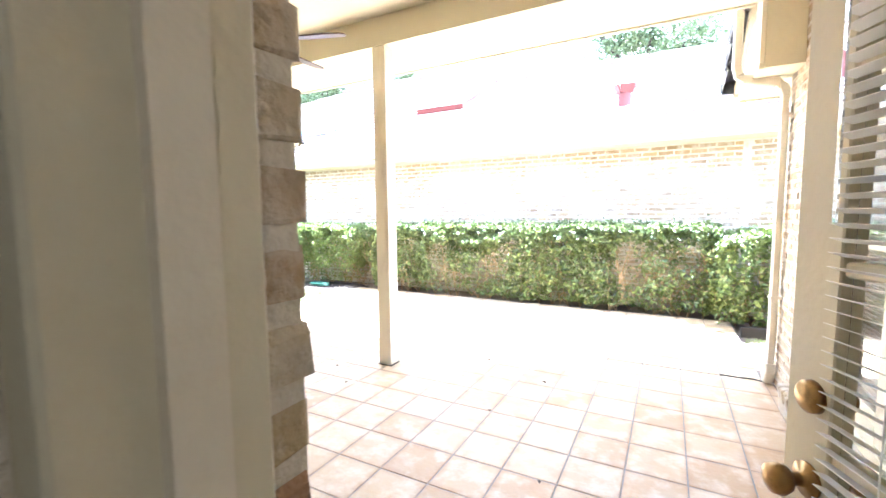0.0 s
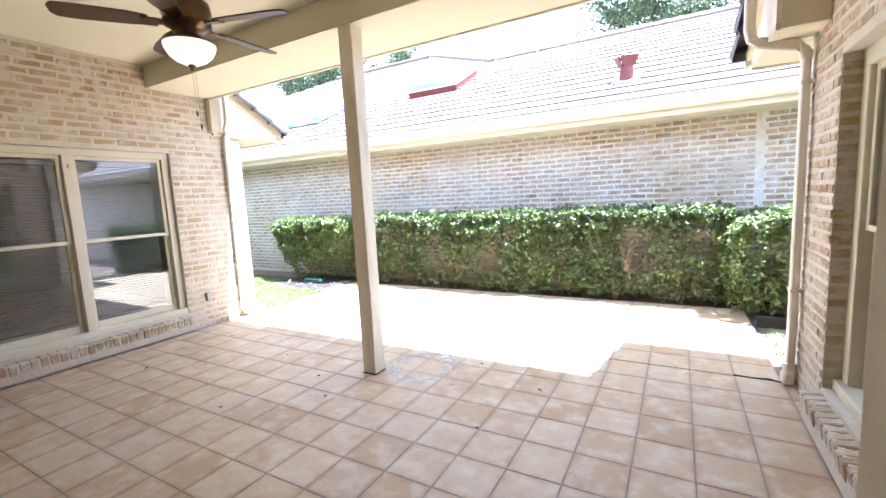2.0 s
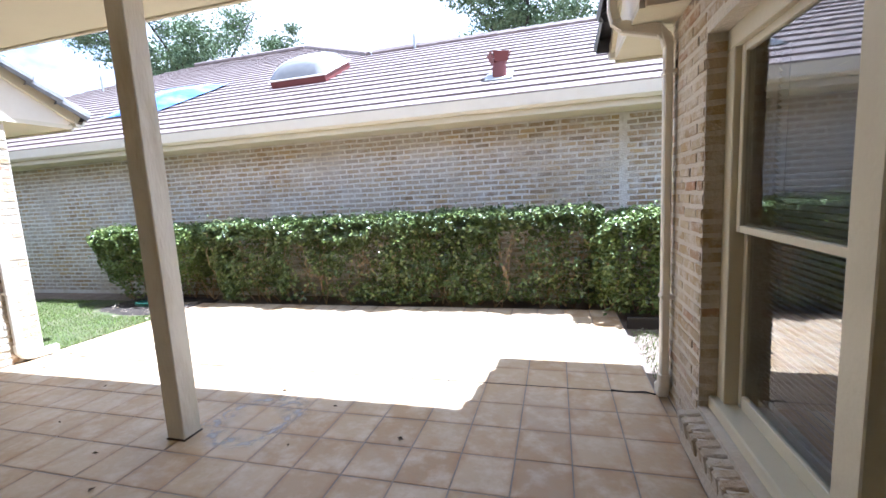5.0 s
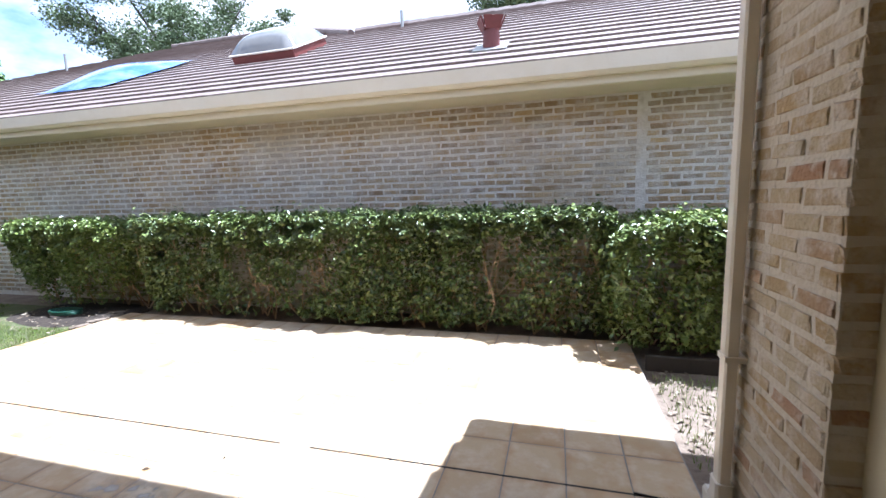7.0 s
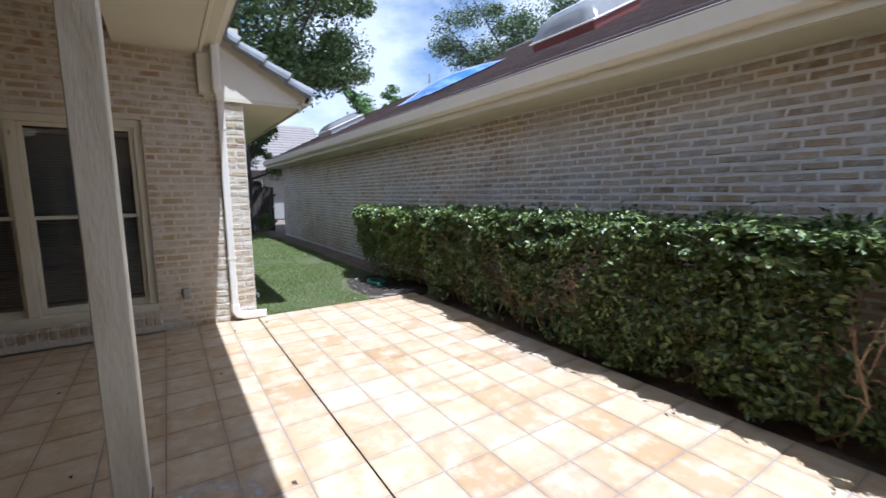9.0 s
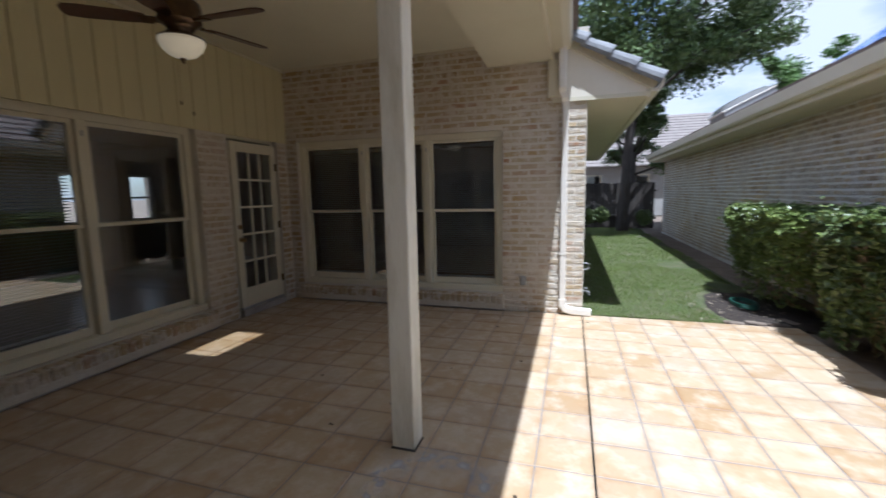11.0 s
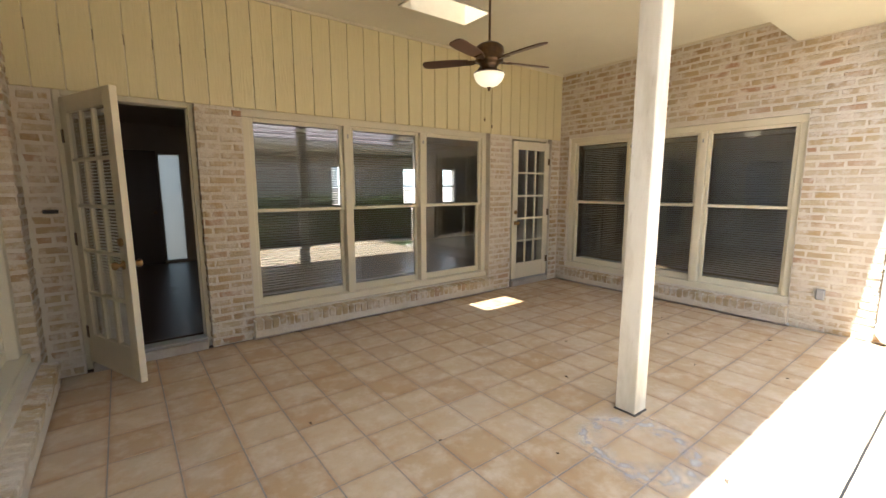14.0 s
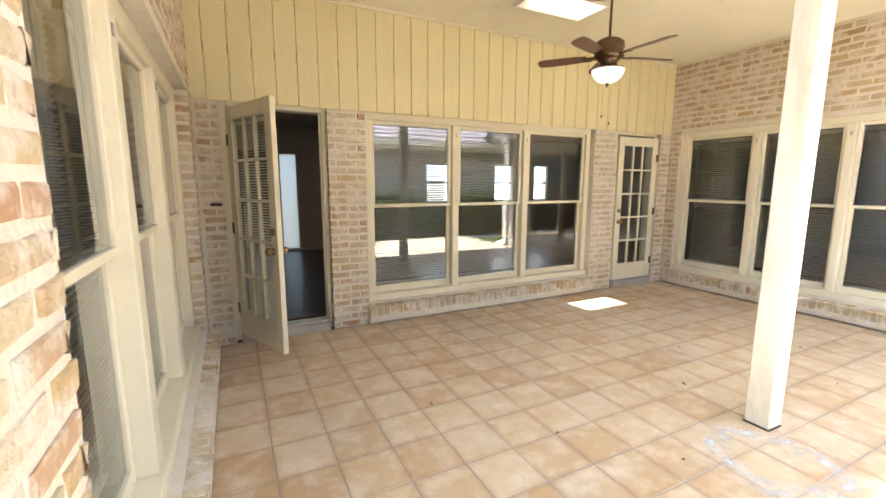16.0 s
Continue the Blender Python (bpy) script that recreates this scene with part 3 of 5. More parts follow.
def sill(name, m, u0, u1, z, label):
    """A sill of bricks on edge over a rough ledge."""
    root = thing(name, label, "sill", m, kind="structure")
    part("ledge", Geo().box(u0 - 0.02, u1 + 0.02, -0.10, 0.05, 0.0, 0.035, None, 0.01), CONCRETE, root, "rough stained concrete ledge")
    part("mortar_bed", Geo().box(u0 - 0.005, u1 + 0.005, -0.10, 0.082, 0.034, z - 0.026), MORTAR, root)
    r = random.Random(int(u0 * 100))
    base = Geo().box(-0.0335, 0.0335, -0.11, 0.094, -0.052, 0.052, None, 0.009).mesh("brick", BRICK)
    n = int((u1 - u0) / 0.074)
    for k in range(n):
        ob = new("brick", base)
        ob.parent = root
        ob.matrix_basis = Matrix.Translation((u0 + (k + 0.5) * (u1 - u0) / n, r.uniform(-0.008, 0.006), z - 0.062 + r.uniform(-0.004, 0.004))) @ Matrix.Rotation(radians(-9), 4, "X") @ Matrix.Rotation(r.uniform(-0.04, 0.04), 4, "Y")


sill("window_sill_1", M_HOUSE, WIN_H[0] - 0.02, WIN_H[1] + 0.02, 0.225, "pale brick-on-edge sill under the window")
sill("window_sill_2", M_WEST, WIN_W[0] - 0.02, WIN_W[1] + 0.02, 0.225, "pale brick-on-edge sill under the window")
sill("window_sill_3", M_EAST, WIN_E[0] - 0.02, WIN_E[1] + 0.02, 0.245, "worn brick-on-edge sill under the window")


# ---- doors ----
def door_frame(name, m, hole, label):
    u0, u1, z0, z1 = hole
    root = thing(name, label, "door frame", m, kind="structure")
    for a, b in ((u0, u0 + 0.045), (u1 - 0.045, u1)):
        part("jamb", Geo().box(a, b, -0.215, -0.075, 0.0, z1, None, 0.004), PAINT, root)
    part("head", Geo().box(u0 + 0.045, u1 - 0.045, -0.215, -0.075, z1 - 0.045, z1, None, 0.004), PAINT, root)
    part("stop", Geo().box(u0 + 0.045, u0 + 0.057, -0.16, -0.12, 0.1, z1 - 0.045).box(u1 - 0.057, u1 - 0.045, -0.16, -0.12, 0.1, z1 - 0.045), PAINT_PALE, root)
    part("step", Geo().box(u0 + 0.045, u1 - 0.045, -0.215, 0.03, 0.0, 0.085, None, 0.006), CONCRETE, root, "pale concrete door step")
    part("threshold", Geo().box(u0 + 0.045, u1 - 0.045, -0.12, 0.005, 0.085, 0.112, None, 0.006), GREY_METAL, root, "grey metal threshold")


def lite_door(name, m, width, height, label, blinded=False):
    """A glazed door of three by five panes; local x from the hinge, y outwards."""
    root = thing(name, label, "door", m)
    d, st, top, bot = 0.022, 0.105, 0.12, 0.24
    for a in (0.0, width - st):
        part("stile", Geo().box(a, a + st, -d, d, 0, height, None, 0.003), PAINT, root)
    part("top_rail", Geo().box(st, width - st, -d, d, height - top, height, None, 0.003), PAINT, root)
    part("bottom_rail", Geo().box(st, width - st, -d, d, 0, bot, None, 0.003), PAINT, root)
    w, h = (width - 2 * st) / 3, (height - top - bot) / 5
    for k in (1, 2):
        part("muntin", Geo().box(st + k * w - 0.013, st + k * w + 0.013, -0.018, 0.018, bot, height - top, None, 0.004), PAINT, root)
    for k in range(1, 5):
        part("muntin", Geo().box(st, width - st, -0.0175, 0.0175, bot + k * h - 0.013, bot + k * h + 0.013, None, 0.004), PAINT, root)
    for a in range(3):
        for b in range(5):
            p = part("pane", Geo().box(st + a * w, st + (a + 1) * w, -0.002, 0.002, bot + b * h, bot + (b + 1) * h), DOOR_GLASS, root)
            p.visible_shadow = False
    for z in (0.25, 1.0, 1.78):
        part("hinge", Geo().box(-0.012, 0.03, -d - 0.003, d + 0.003, z - 0.05, z + 0.05, None, 0.002).tube([(-0.008, d + 0.004, z - 0.05), (-0.008, d + 0.004, z + 0.05)], 0.007, 8), BRONZE, root)
    u = width - 0.065
    for s in (1, -1):
        q = Matrix.Translation((u, s * d, 0.86)) @ Matrix.Rotation(radians(-90 * s), 4, "X")
        part("knob", Geo().lathe([(0.0, 0), (0.033, 0.0), (0.033, 0.006), (0.014, 0.010), (0.012, 0.03), (0.024, 0.038), (0.03, 0.052), (0.026, 0.066), (0.012, 0.072), (0.0, 0.073)], 18, q), BRASS, root, "tarnished brass door knob", True)
        q = Matrix.Translation((u, s * d, 1.02)) @ Matrix.Rotation(radians(-90 * s), 4, "X")
        part("deadbolt", Geo().lathe([(0.0, 0), (0.031, 0.0), (0.03, 0.012), (0.022, 0.018), (0.0, 0.019)], 18, q), BRASS, root, "brass deadbolt", True)
    if blinded:
        b = part("blind", Geo().box(0.07, width - 0.13, 0.036, 0.068, height - 0.15, height - 0.12), BLIND, root, "white mini blind on the inner side of the door")
        slat = Geo().box(0.07, width - 0.13, -0.0125, 0.0125, -0.0007, 0.0007).mesh("slat", BLIND)
        z = height - 0.16
        while z > 0.2:
            part("slat", slat, BLIND, b).matrix_basis = Matrix.Translation((0, 0.052, z)) @ Matrix.Rotation(radians(18), 4, "X")
            z -= 0.0235
        part("bottom_rail", Geo().box(0.07, width - 0.13, 0.044, 0.062, 0.17, 0.19), BLIND, b)
        for x in (0.18, width - 0.25):
            part("cord", Geo().tube([(x, 0.066, height - 0.15), (x, 0.066, 0.18)], 0.0013, 4), BLIND, b)
        part("wand", Geo().tube([(width - 0.15, 0.075, height - 0.15), (width - 0.16, 0.08, height - 0.72)], 0.004, 6), DOOR_GLASS, b, "clear plastic tilt wand")
    return root


door_frame("door_frame_1", M_HOUSE, DOOR_H, "cream wooden door frame in the brick wall")
door_frame("door_frame_2", M_HOUSE, DOOR2_H, "cream wooden door frame near the corner")
hinge = Vector((0.722, -4.04, 0.105))
free = Vector((0.425, -3.33, 0.105))
along = (free - hinge)
along.z = 0
along.normalize()
# local y points to the room side of the leaf
outward = Vector((0, 0, 1)).cross(along)
m_leaf = Matrix((along, outward, Vector((0, 0, 1)))).transposed().to_4x4()
m_leaf.translation = hinge
lite_door("patio_door", m_leaf, 0.80, 2.06, "cream glazed patio door standing open, fifteen panes", True)
m_leaf2 = axis_m((-4.982, Y_HOUSE - 0.035, 0.105), (1, 0, 0), (0, 1, 0))
lite_door("patio_door", m_leaf2, 0.80, 2.06, "cream glazed patio door, shut, fifteen panes")

# ---- rooms behind the walls ----
g = Geo().box(-8.2, 2.2, -9.2, -4.27, 0.06, 0.10)
solid("room_floor", g, DARK_FLOOR, "glossy dark wooden floor of the house", "floor", "structure")
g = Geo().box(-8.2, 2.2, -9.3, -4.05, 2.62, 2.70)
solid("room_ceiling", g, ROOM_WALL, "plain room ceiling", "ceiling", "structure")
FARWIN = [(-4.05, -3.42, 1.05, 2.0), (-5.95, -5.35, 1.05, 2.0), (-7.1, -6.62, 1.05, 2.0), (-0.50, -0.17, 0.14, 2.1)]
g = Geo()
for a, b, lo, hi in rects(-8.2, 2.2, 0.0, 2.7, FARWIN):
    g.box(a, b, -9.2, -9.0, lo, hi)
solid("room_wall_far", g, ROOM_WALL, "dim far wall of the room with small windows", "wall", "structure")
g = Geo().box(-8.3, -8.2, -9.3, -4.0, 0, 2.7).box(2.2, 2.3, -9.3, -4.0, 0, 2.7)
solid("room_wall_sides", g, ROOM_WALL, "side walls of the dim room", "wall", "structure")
for k, (a, b, lo, hi) in enumerate(FARWIN[:3]):
    root = thing("window_%d" % (k + 4), "small white sash window across the room", "window", kind="structure")
    part("window_frame", Geo().box(a, a + 0.04, -9.16, -9.04, lo, hi).box(b - 0.04, b, -9.16, -9.04, lo, hi).box(a + 0.04, b - 0.04, -9.16, -9.04, lo, lo + 0.04).box(a + 0.04, b - 0.04, -9.16, -9.04, hi - 0.04, hi).box(a + 0.04, b - 0.04, -9.14, -9.06, (lo + hi) / 2 - 0.02, (lo + hi) / 2 + 0.02), PAINT_PALE, root)
root = thing("front_door", "dark front door with a tall frosted glass light", "door")
part("leaf", Geo().box(-0.13, 0.75, -9.0, -8.95, 0.11, 2.15, None, 0.004), DARK_FLOOR, root)
part("knob", Geo().lathe([(0.0, 0), (0.03, 0.0), (0.012, 0.02), (0.028, 0.05), (0.0, 0.07)], 14, pose(-0.05, -8.95, 1.05, -90)), BRONZE, root)
part("glass_light", Geo().box(-0.50, -0.17, -9.12, -9.10, 0.14, 2.1), PANE_GLOW, root, "tall frosted side light")
LAMP = bpy.data.materials.new("lit_lamp_lens")
LAMP.use_nodes = True
_b = LAMP.node_tree.nodes["Principled BSDF"]
_b.inputs["Emission Color"].default_value, _b.inputs["Emission Strength"].default_value = (1.0, 0.85, 0.62, 1), 14.0
for x, y in ((-3.6, -6.4), (1.2, -5.3)):
    root = thing("recessed_light", "small round lit downlight in the room ceiling", "ceiling light", pose(x, y, 2.62), "downlights")
    part("ring", Geo().lathe([(0.0, 0.0), (0.10, 0.0), (0.10, -0.012), (0.08, -0.014), (0.0, -0.014)], 20), PAINT_PALE, root)
    part("lens", Geo().lathe([(0.0, -0.013), (0.075, -0.013), (0.075, -0.02), (0.0, -0.02)], 20), LAMP, root)
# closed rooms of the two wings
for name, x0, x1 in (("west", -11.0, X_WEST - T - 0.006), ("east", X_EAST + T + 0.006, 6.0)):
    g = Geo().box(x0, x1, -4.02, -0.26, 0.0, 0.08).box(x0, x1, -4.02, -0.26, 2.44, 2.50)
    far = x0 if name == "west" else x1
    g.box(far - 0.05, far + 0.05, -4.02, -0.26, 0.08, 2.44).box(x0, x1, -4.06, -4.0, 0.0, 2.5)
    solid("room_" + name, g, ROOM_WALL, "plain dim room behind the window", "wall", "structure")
# the inner side of the house wall at the door
g = Geo()
for a, b, lo, hi in rects(-5.25, 1.45, 0.0, 2.62, [WIN_H, DOOR_H, DOOR2_H]):
    g.box(a, b, -T - 0.022, -T - 0.008, lo, hi, M_HOUSE)
solid("wall_lining", g, DRYWALL, "grey painted plaster on the inner side", "wall", "structure")
g = Geo()
for a, b in ((DOOR_H[0] - 0.075, DOOR_H[0]), (DOOR_H[1], DOOR_H[1] + 0.075)):
    g.box(a, b, -T - 0.04, -T - 0.023, 0.10, DOOR_H[3] + 0.07, M_HOUSE, 0.004)
solid("door_casing", g, PAINT_PALE, "pale painted casing inside the door", "trim", "structure")


# ---- wings of our house: eaves, rakes and outer walls ----
EAVE_Y, EAVE_Z = 0.72, 2.66


def wing(side, x_rake, x_far, x_wall):
    """A wing's roof edge: sloping tiles, rake board with cap tiles, boxed soffit, eave gutter, outer brick wall."""
    sx = 1 if x_far > x_rake else -1
    root = thing("house_wing", "brick house wing with a tiled roof and boxed cream eave", "house", group="house wings")
    slope = 0.60
    lo, hi = min(x_rake, x_far), max(x_rake, x_far)
    def zr(y):
        return EAVE_Z + (EAVE_Y - y) * slope
    ys = [EAVE_Y + 0.03 - 0.3 * k for k in range(23)]
    for a, b in zip(ys, ys[1:]):
        g = Geo().add([(lo, a, zr(a) + 0.05), (hi, a, zr(a) + 0.05), (hi, b, zr(b) + 0.015), (lo, b, zr(b) + 0.015), (lo, a, zr(a) + 0.0), (hi, a, zr(a) + 0.0), (hi, b, zr(b) - 0.02), (lo, b, zr(b) - 0.02)],
                      [(0, 1, 2, 3), (7, 6, 5, 4), (0, 4, 5, 1), (1, 5, 6, 2), (2, 6, 7, 3), (3, 7, 4, 0)])
        part("roof_course", g, ROOF, root)
    # white triangle under the rake
    fx = x_rake + sx * 0.02
    y_in = -0.40
    z0 = 2.545
    tri = [(EAVE_Y - 0.13, z0), (EAVE_Y - 0.05, EAVE_Z - 0.06), (y_in, zr(y_in) - 0.04), (y_in, z0)]
    g = Geo()
    for x in (fx, fx + sx * 0.03):
        g.v += [(x, y, z) for y, z in tri]
    g.f = [(0, 1, 2, 3), (7, 6, 5, 4)] + [(k, (k + 1) % 4, 4 + (k + 1) % 4, 4 + k) for k in range(4)]
    part("rake_panel", g, PAINT_PALE, root, "white painted rake panel")
    g = Geo()
    d = Vector((0, -1, slope)).normalized()
    n = Vector((0, slope, 1)).normalized()
    p0 = Vector((x_rake - sx * 0.01, EAVE_Y, EAVE_Z - 0.02))
    p1 = p0 + d * 2.2
    for p in (p0, p1):
        for dx, dn in ((0, -0.10), (sx * 0.03, -0.10), (sx * 0.03, 0.0), (0, 0.0)):
            g.v.append(tuple(p + n * dn + Vector((dx, 0, 0))))
    g.f = [(3, 2, 1, 0), (4, 5, 6, 7), (0, 1, 5, 4), (1, 2, 6, 5), (2, 3, 7, 6), (3, 0, 4, 7)]
    part("rake_board", g, PAINT, root)
    k = 0
    q = p0 + d * -0.02 + n * 0.045
    rr = random.Random(3)
    while k < 6:
        turn = Matrix((Vector((1, 0, 0)), d, n)).transposed().to_4x4()
        turn.translation = q + d * (k * 0.30) + n * 0.0
        c = Geo()
        ring = 11
        for y, r, lift in ((0.0, 0.122, 0.014), (0.012, 0.126, 0.014), (0.33, 0.100, -0.014)):
            for s in range(ring):
                a = -0.55 + (math.pi + 1.1) * s / (ring - 1)
                c.v.append((math.cos(a) * r, y, math.sin(a) * r * 0.85 - 0.05 + lift))
        for b in range(2):
            for s in range(ring - 1):
                c.f.append((b * ring + s, b * ring + s + 1, (b + 1) * ring + s + 1, (b + 1) * ring + s))
        c.f.append(tuple(reversed(range(ring))))
        c2 = Geo().add(c.v, c.f, turn @ Matrix.Rotation(rr.uniform(-0.03, 0.03), 4, "Z"))
        part("cap_tile", c2, RIDGE, root)
        k += 1
    part("soffit", Geo().box(min(fx, x_far), max(fx, x_far), 0.005, EAVE_Y - 0.10, 2.50, 2.545), PAINT, root)
    part("rake_soffit", Geo().box(min(fx, x_wall - sx * 0.004), max(fx, x_wall - sx * 0.004), -0.385, 0.004, 2.502, 2.545), PAINT, root)
    if abs(x_wall - fx) > 0.1:
        part("end_panel", Geo().box(min(fx + sx * 0.032, x_wall - sx * 0.004), max(fx + sx * 0.032, x_wall - sx * 0.004), -0.41, -0.387, 2.502, 3.2), PAINT, root)
    part("fascia", Geo().box(min(fx, x_far), max(fx, x_far), EAVE_Y - 0.10, EAVE_Y - 0.075, 2.48, EAVE_Z - 0.01), PAINT, root)
    g = Geo()
    prof = [(EAVE_Y - 0.074, 2.65), (EAVE_Y - 0.074, 2.53), (EAVE_Y + 0.0, 2.53), (EAVE_Y + 0.04, 2.57), (EAVE_Y + 0.06, 2.66), (EAVE_Y + 0.045, 2.66), (EAVE_Y + 0.0, 2.56), (EAVE_Y - 0.06, 2.56), (EAVE_Y - 0.06, 2.65)]
    for x in (x_rake - sx * 0.02, x_far):
        g.v += [(x, y, z) for y, z in prof]
    k = len(prof)
    g.f = [(a, (a + 1) % k, k + (a + 1) % k, k + a) for a in range(k)] + [tuple(range(k)), tuple(reversed(range(k, 2 * k)))]
    part("gutter", g, PAINT_PALE, root)
    w0, w1 = min(x_wall, x_far), max(x_wall, x_far)
    body = part("wall", Geo().box(w0, w1, -0.25, -0.008, 0.0, 2.53), MORTAR, root)
    return body


west_wall = wing("west", X_WEST + 0.05, -15.5, X_WEST)
east_wall = wing("east", X_EAST - 0.29, 8.0, X_EAST)


# ---- downspouts ----
def spout(x, y, out, label, reach, low=2.45, ey=-0.27, kick=0.33):
    """A rectangular downspout on a side wall, with an offset above and a kick-out below."""
    root = thing("downspout", label, "downspout", group="downspouts")
    def run(pts, w=0.036, d=0.026):
        g = Geo()
        rings = []
        for k, p in enumerate(pts):
            p = Vector(p)
            t = (Vector(pts[min(k + 1, len(pts) - 1)]) - Vector(pts[max(k - 1, 0)])).normalized()
            s = Vector((1, 0, 0)) if abs(t.x) < 0.7 else Vector((0, 1, 0))
            s = (s - t * s.dot(t)).normalized()
            q = t.cross(s)
            rings.append([p + s * d * a + q * w * b for a, b in ((-1, -0.7), (-0.7, -1), (0.7, -1), (1, -0.7), (1, 0.7), (0.7, 1), (-0.7, 1), (-1, 0.7))])
        g.add([v for r in rings for v in r], [(a * 8 + s, a * 8 + (s + 1) % 8, (a + 1) * 8 + (s + 1) % 8, (a + 1) * 8 + s) for a in range(len(pts) - 1) for s in range(8)] + [tuple(range(8)), tuple((len(pts) - 1) * 8 + s for s in reversed(range(8)))])
        return g
    xm = x + out * 0.05
    part("pipe", run([(xm, y, low + 0.05), (xm, y, 0.16)]), METAL_WHITE, root)
    part("elbow", run([(xm + out * reach, ey, 3.06), (xm + out * reach, ey, low + 0.26), (xm + out * (reach - 0.015), ey, low + 0.19), (xm + out * (reach - 0.06), ey * 0.9 + y * 0.1, low + 0.15), (xm + out * 0.06, y - 0.01, low + 0.095), (xm + out * 0.015, y, low + 0.06), (xm, y, low)], 0.04, 0.032), METAL_WHITE, root)
    part("shoe", run([(xm, y, 0.20), (xm, y, 0.13), (xm, y + 0.03, 0.085), (xm, y + 0.3 * kick, 0.060), (xm, y + kick, 0.050)], 0.044, 0.036), METAL_WHITE, root, "kicked-out shoe at the foot")
    for z in (0.75, 2.2):
        part("strap", Geo().box(min(x, xm + out * 0.03), max(x, xm + out * 0.03), y - 0.042, y + 0.042, z - 0.012, z + 0.012), METAL_WHITE, root)
    part("back_board", Geo().box(min(x + out * 0.004, x + out * 0.09), max(x + out * 0.004, x + out * 0.09), y - 0.20, y - 0.06, 2.56, SOFFIT - 0.002, None, 0.004), PAINT, root, "tan corner block under the eave")
    return root


spout(X_WEST, -0.235, 1, "cream metal downspout on the brick wing corner", 0.14)
spout(X_EAST, -0.09, -1, "cream metal downspout on the brick pier", 0.325, 2.36, -0.09, 0.11)

# ---- ceiling fan ----
fan = thing("ceiling_fan", "bronze ceiling fan with dark blades and lit bowl", "ceiling fan", pose(-2.16, -2.46, 0))
fan.scale = (0.88, 0.88, 1.0)
part("canopy", Geo().lathe([(0, 3.218), (0.075, 3.218), (0.07, 3.19), (0.045, 3.15), (0.02, 3.135), (0, 3.135)], 24), BRONZE, fan, smooth=True)
part("rod", Geo().lathe([(0, 3.14), (0.012, 3.14), (0.012, 2.70), (0, 2.70)], 12), BRONZE, fan)
part("motor", Geo().lathe([(0, 2.715), (0.03, 2.715), (0.05, 2.70), (0.10, 2.69), (0.135, 2.665), (0.142, 2.62), (0.128, 2.575), (0.138, 2.565), (0.135, 2.55), (0.10, 2.535), (0.075, 2.50), (0.085, 2.485), (0, 2.485)], 32), BRONZE, fan, smooth=True)
blade = Geo()
pr = [(0.20, -0.045), (0.30, -0.06), (0.55, -0.068), (0.64, -0.06), (0.665, -0.03), (0.665, 0.03), (0.64, 0.06), (0.55, 0.068), (0.30, 0.06), (0.20, 0.045)]
k = len(pr)
blade.v = [(x, y, z) for z in (-0.004, 0.004) for x, y in pr]
blade.f = [tuple(reversed(range(k))), tuple(range(k, 2 * k))] + [(a, (a + 1) % k, k + (a + 1) % k, k + a) for a in range(k)]
iron = Geo().box(0.10, 0.16, -0.022, 0.022, -0.012, 0.006, None, 0.004).box(0.155, 0.235, -0.04, 0.04, -0.012, -0.003, None, 0.003)
bme, ime = blade.mesh("blade", BLADE), iron.mesh("blade_iron", BRONZE)
for k in range(5):
    for name, data in (("blade", bme), ("blade_iron", ime)):
        ob = new(name, data)
        ob.parent = fan
        ob.matrix_basis = pose(0, 0, 2.56, 0, 0, 20 + 72 * k) @ pose(0, 0, 0, 11)
part("light_fitter", Geo().lathe([(0, 2.487), (0.06, 2.487), (0.07, 2.465), (0.145, 2.462), (0.15, 2.452), (0, 2.452)], 28), BRONZE, fan, smooth=True)
part("bowl", Geo().lathe([(0, 2.452), (0.148, 2.451), (0.145, 2.43), (0.125, 2.395), (0.09, 2.366), (0.045, 2.348), (0.015, 2.345), (0, 2.345)], 32), BOWL, fan, "lit cream alabaster glass bowl", True)
part("finial", Geo().lathe([(0, 2.348), (0.02, 2.346), (0.022, 2.338), (0.01, 2.33), (0.013, 2.32), (0, 2.312)], 16), BRONZE, fan, smooth=True)
for x, y, z in ((0.03, -0.02, 2.09), (-0.02, 0.03, 2.03)):
    chain = part("pull_chain", Geo().tube([(x, y, 2.35), (x, y, z)], 0.0011, 4), BRASS, fan)
    part("pendant", Geo().lathe([(0, z + 0.004), (0.005, z), (0.0075, z - 0.012), (0.004, z - 0.026), (0, z - 0.028)], 10, pose(x, y, 0)), BRONZE, chain)

# ---- small fittings ----
box_ = thing("outlet_box", "grey weatherproof outlet box on the brick", "outlet", axis_m((X_WEST + 0.006, -0.705, 0.40), (0, -1, 0), (1, 0, 0)))
part("body", Geo().box(-0.035, 0.035, 0, 0.03, -0.057, 0.057, None, 0.006), GREY_METAL, box_)
part("cover", Geo().box(-0.03, 0.03, 0.03, 0.038, -0.05, 0.05, None, 0.004), GREY_METAL, box_)
bib = thing("hose_tap", "small grey metal pipes and tap on the wing wall", "tap", pose(X_WEST - 0.45, 0.0, 0.0))
part("pipe", Geo().tube([(0, -0.01, 0.56), (0, 0.05, 0.565), (0, 0.075, 0.55), (0, 0.08, 0.50), (0, 0.05, 0.48), (0, -0.01, 0.475)], 0.009, 8), GREY_METAL, bib)
part("spigot", Geo().tube([(0.1, -0.01, 0.22), (0.1, 0.06, 0.22), (0.1, 0.085, 0.20), (0.1, 0.085, 0.165)], 0.012, 8), GREY_METAL, bib)
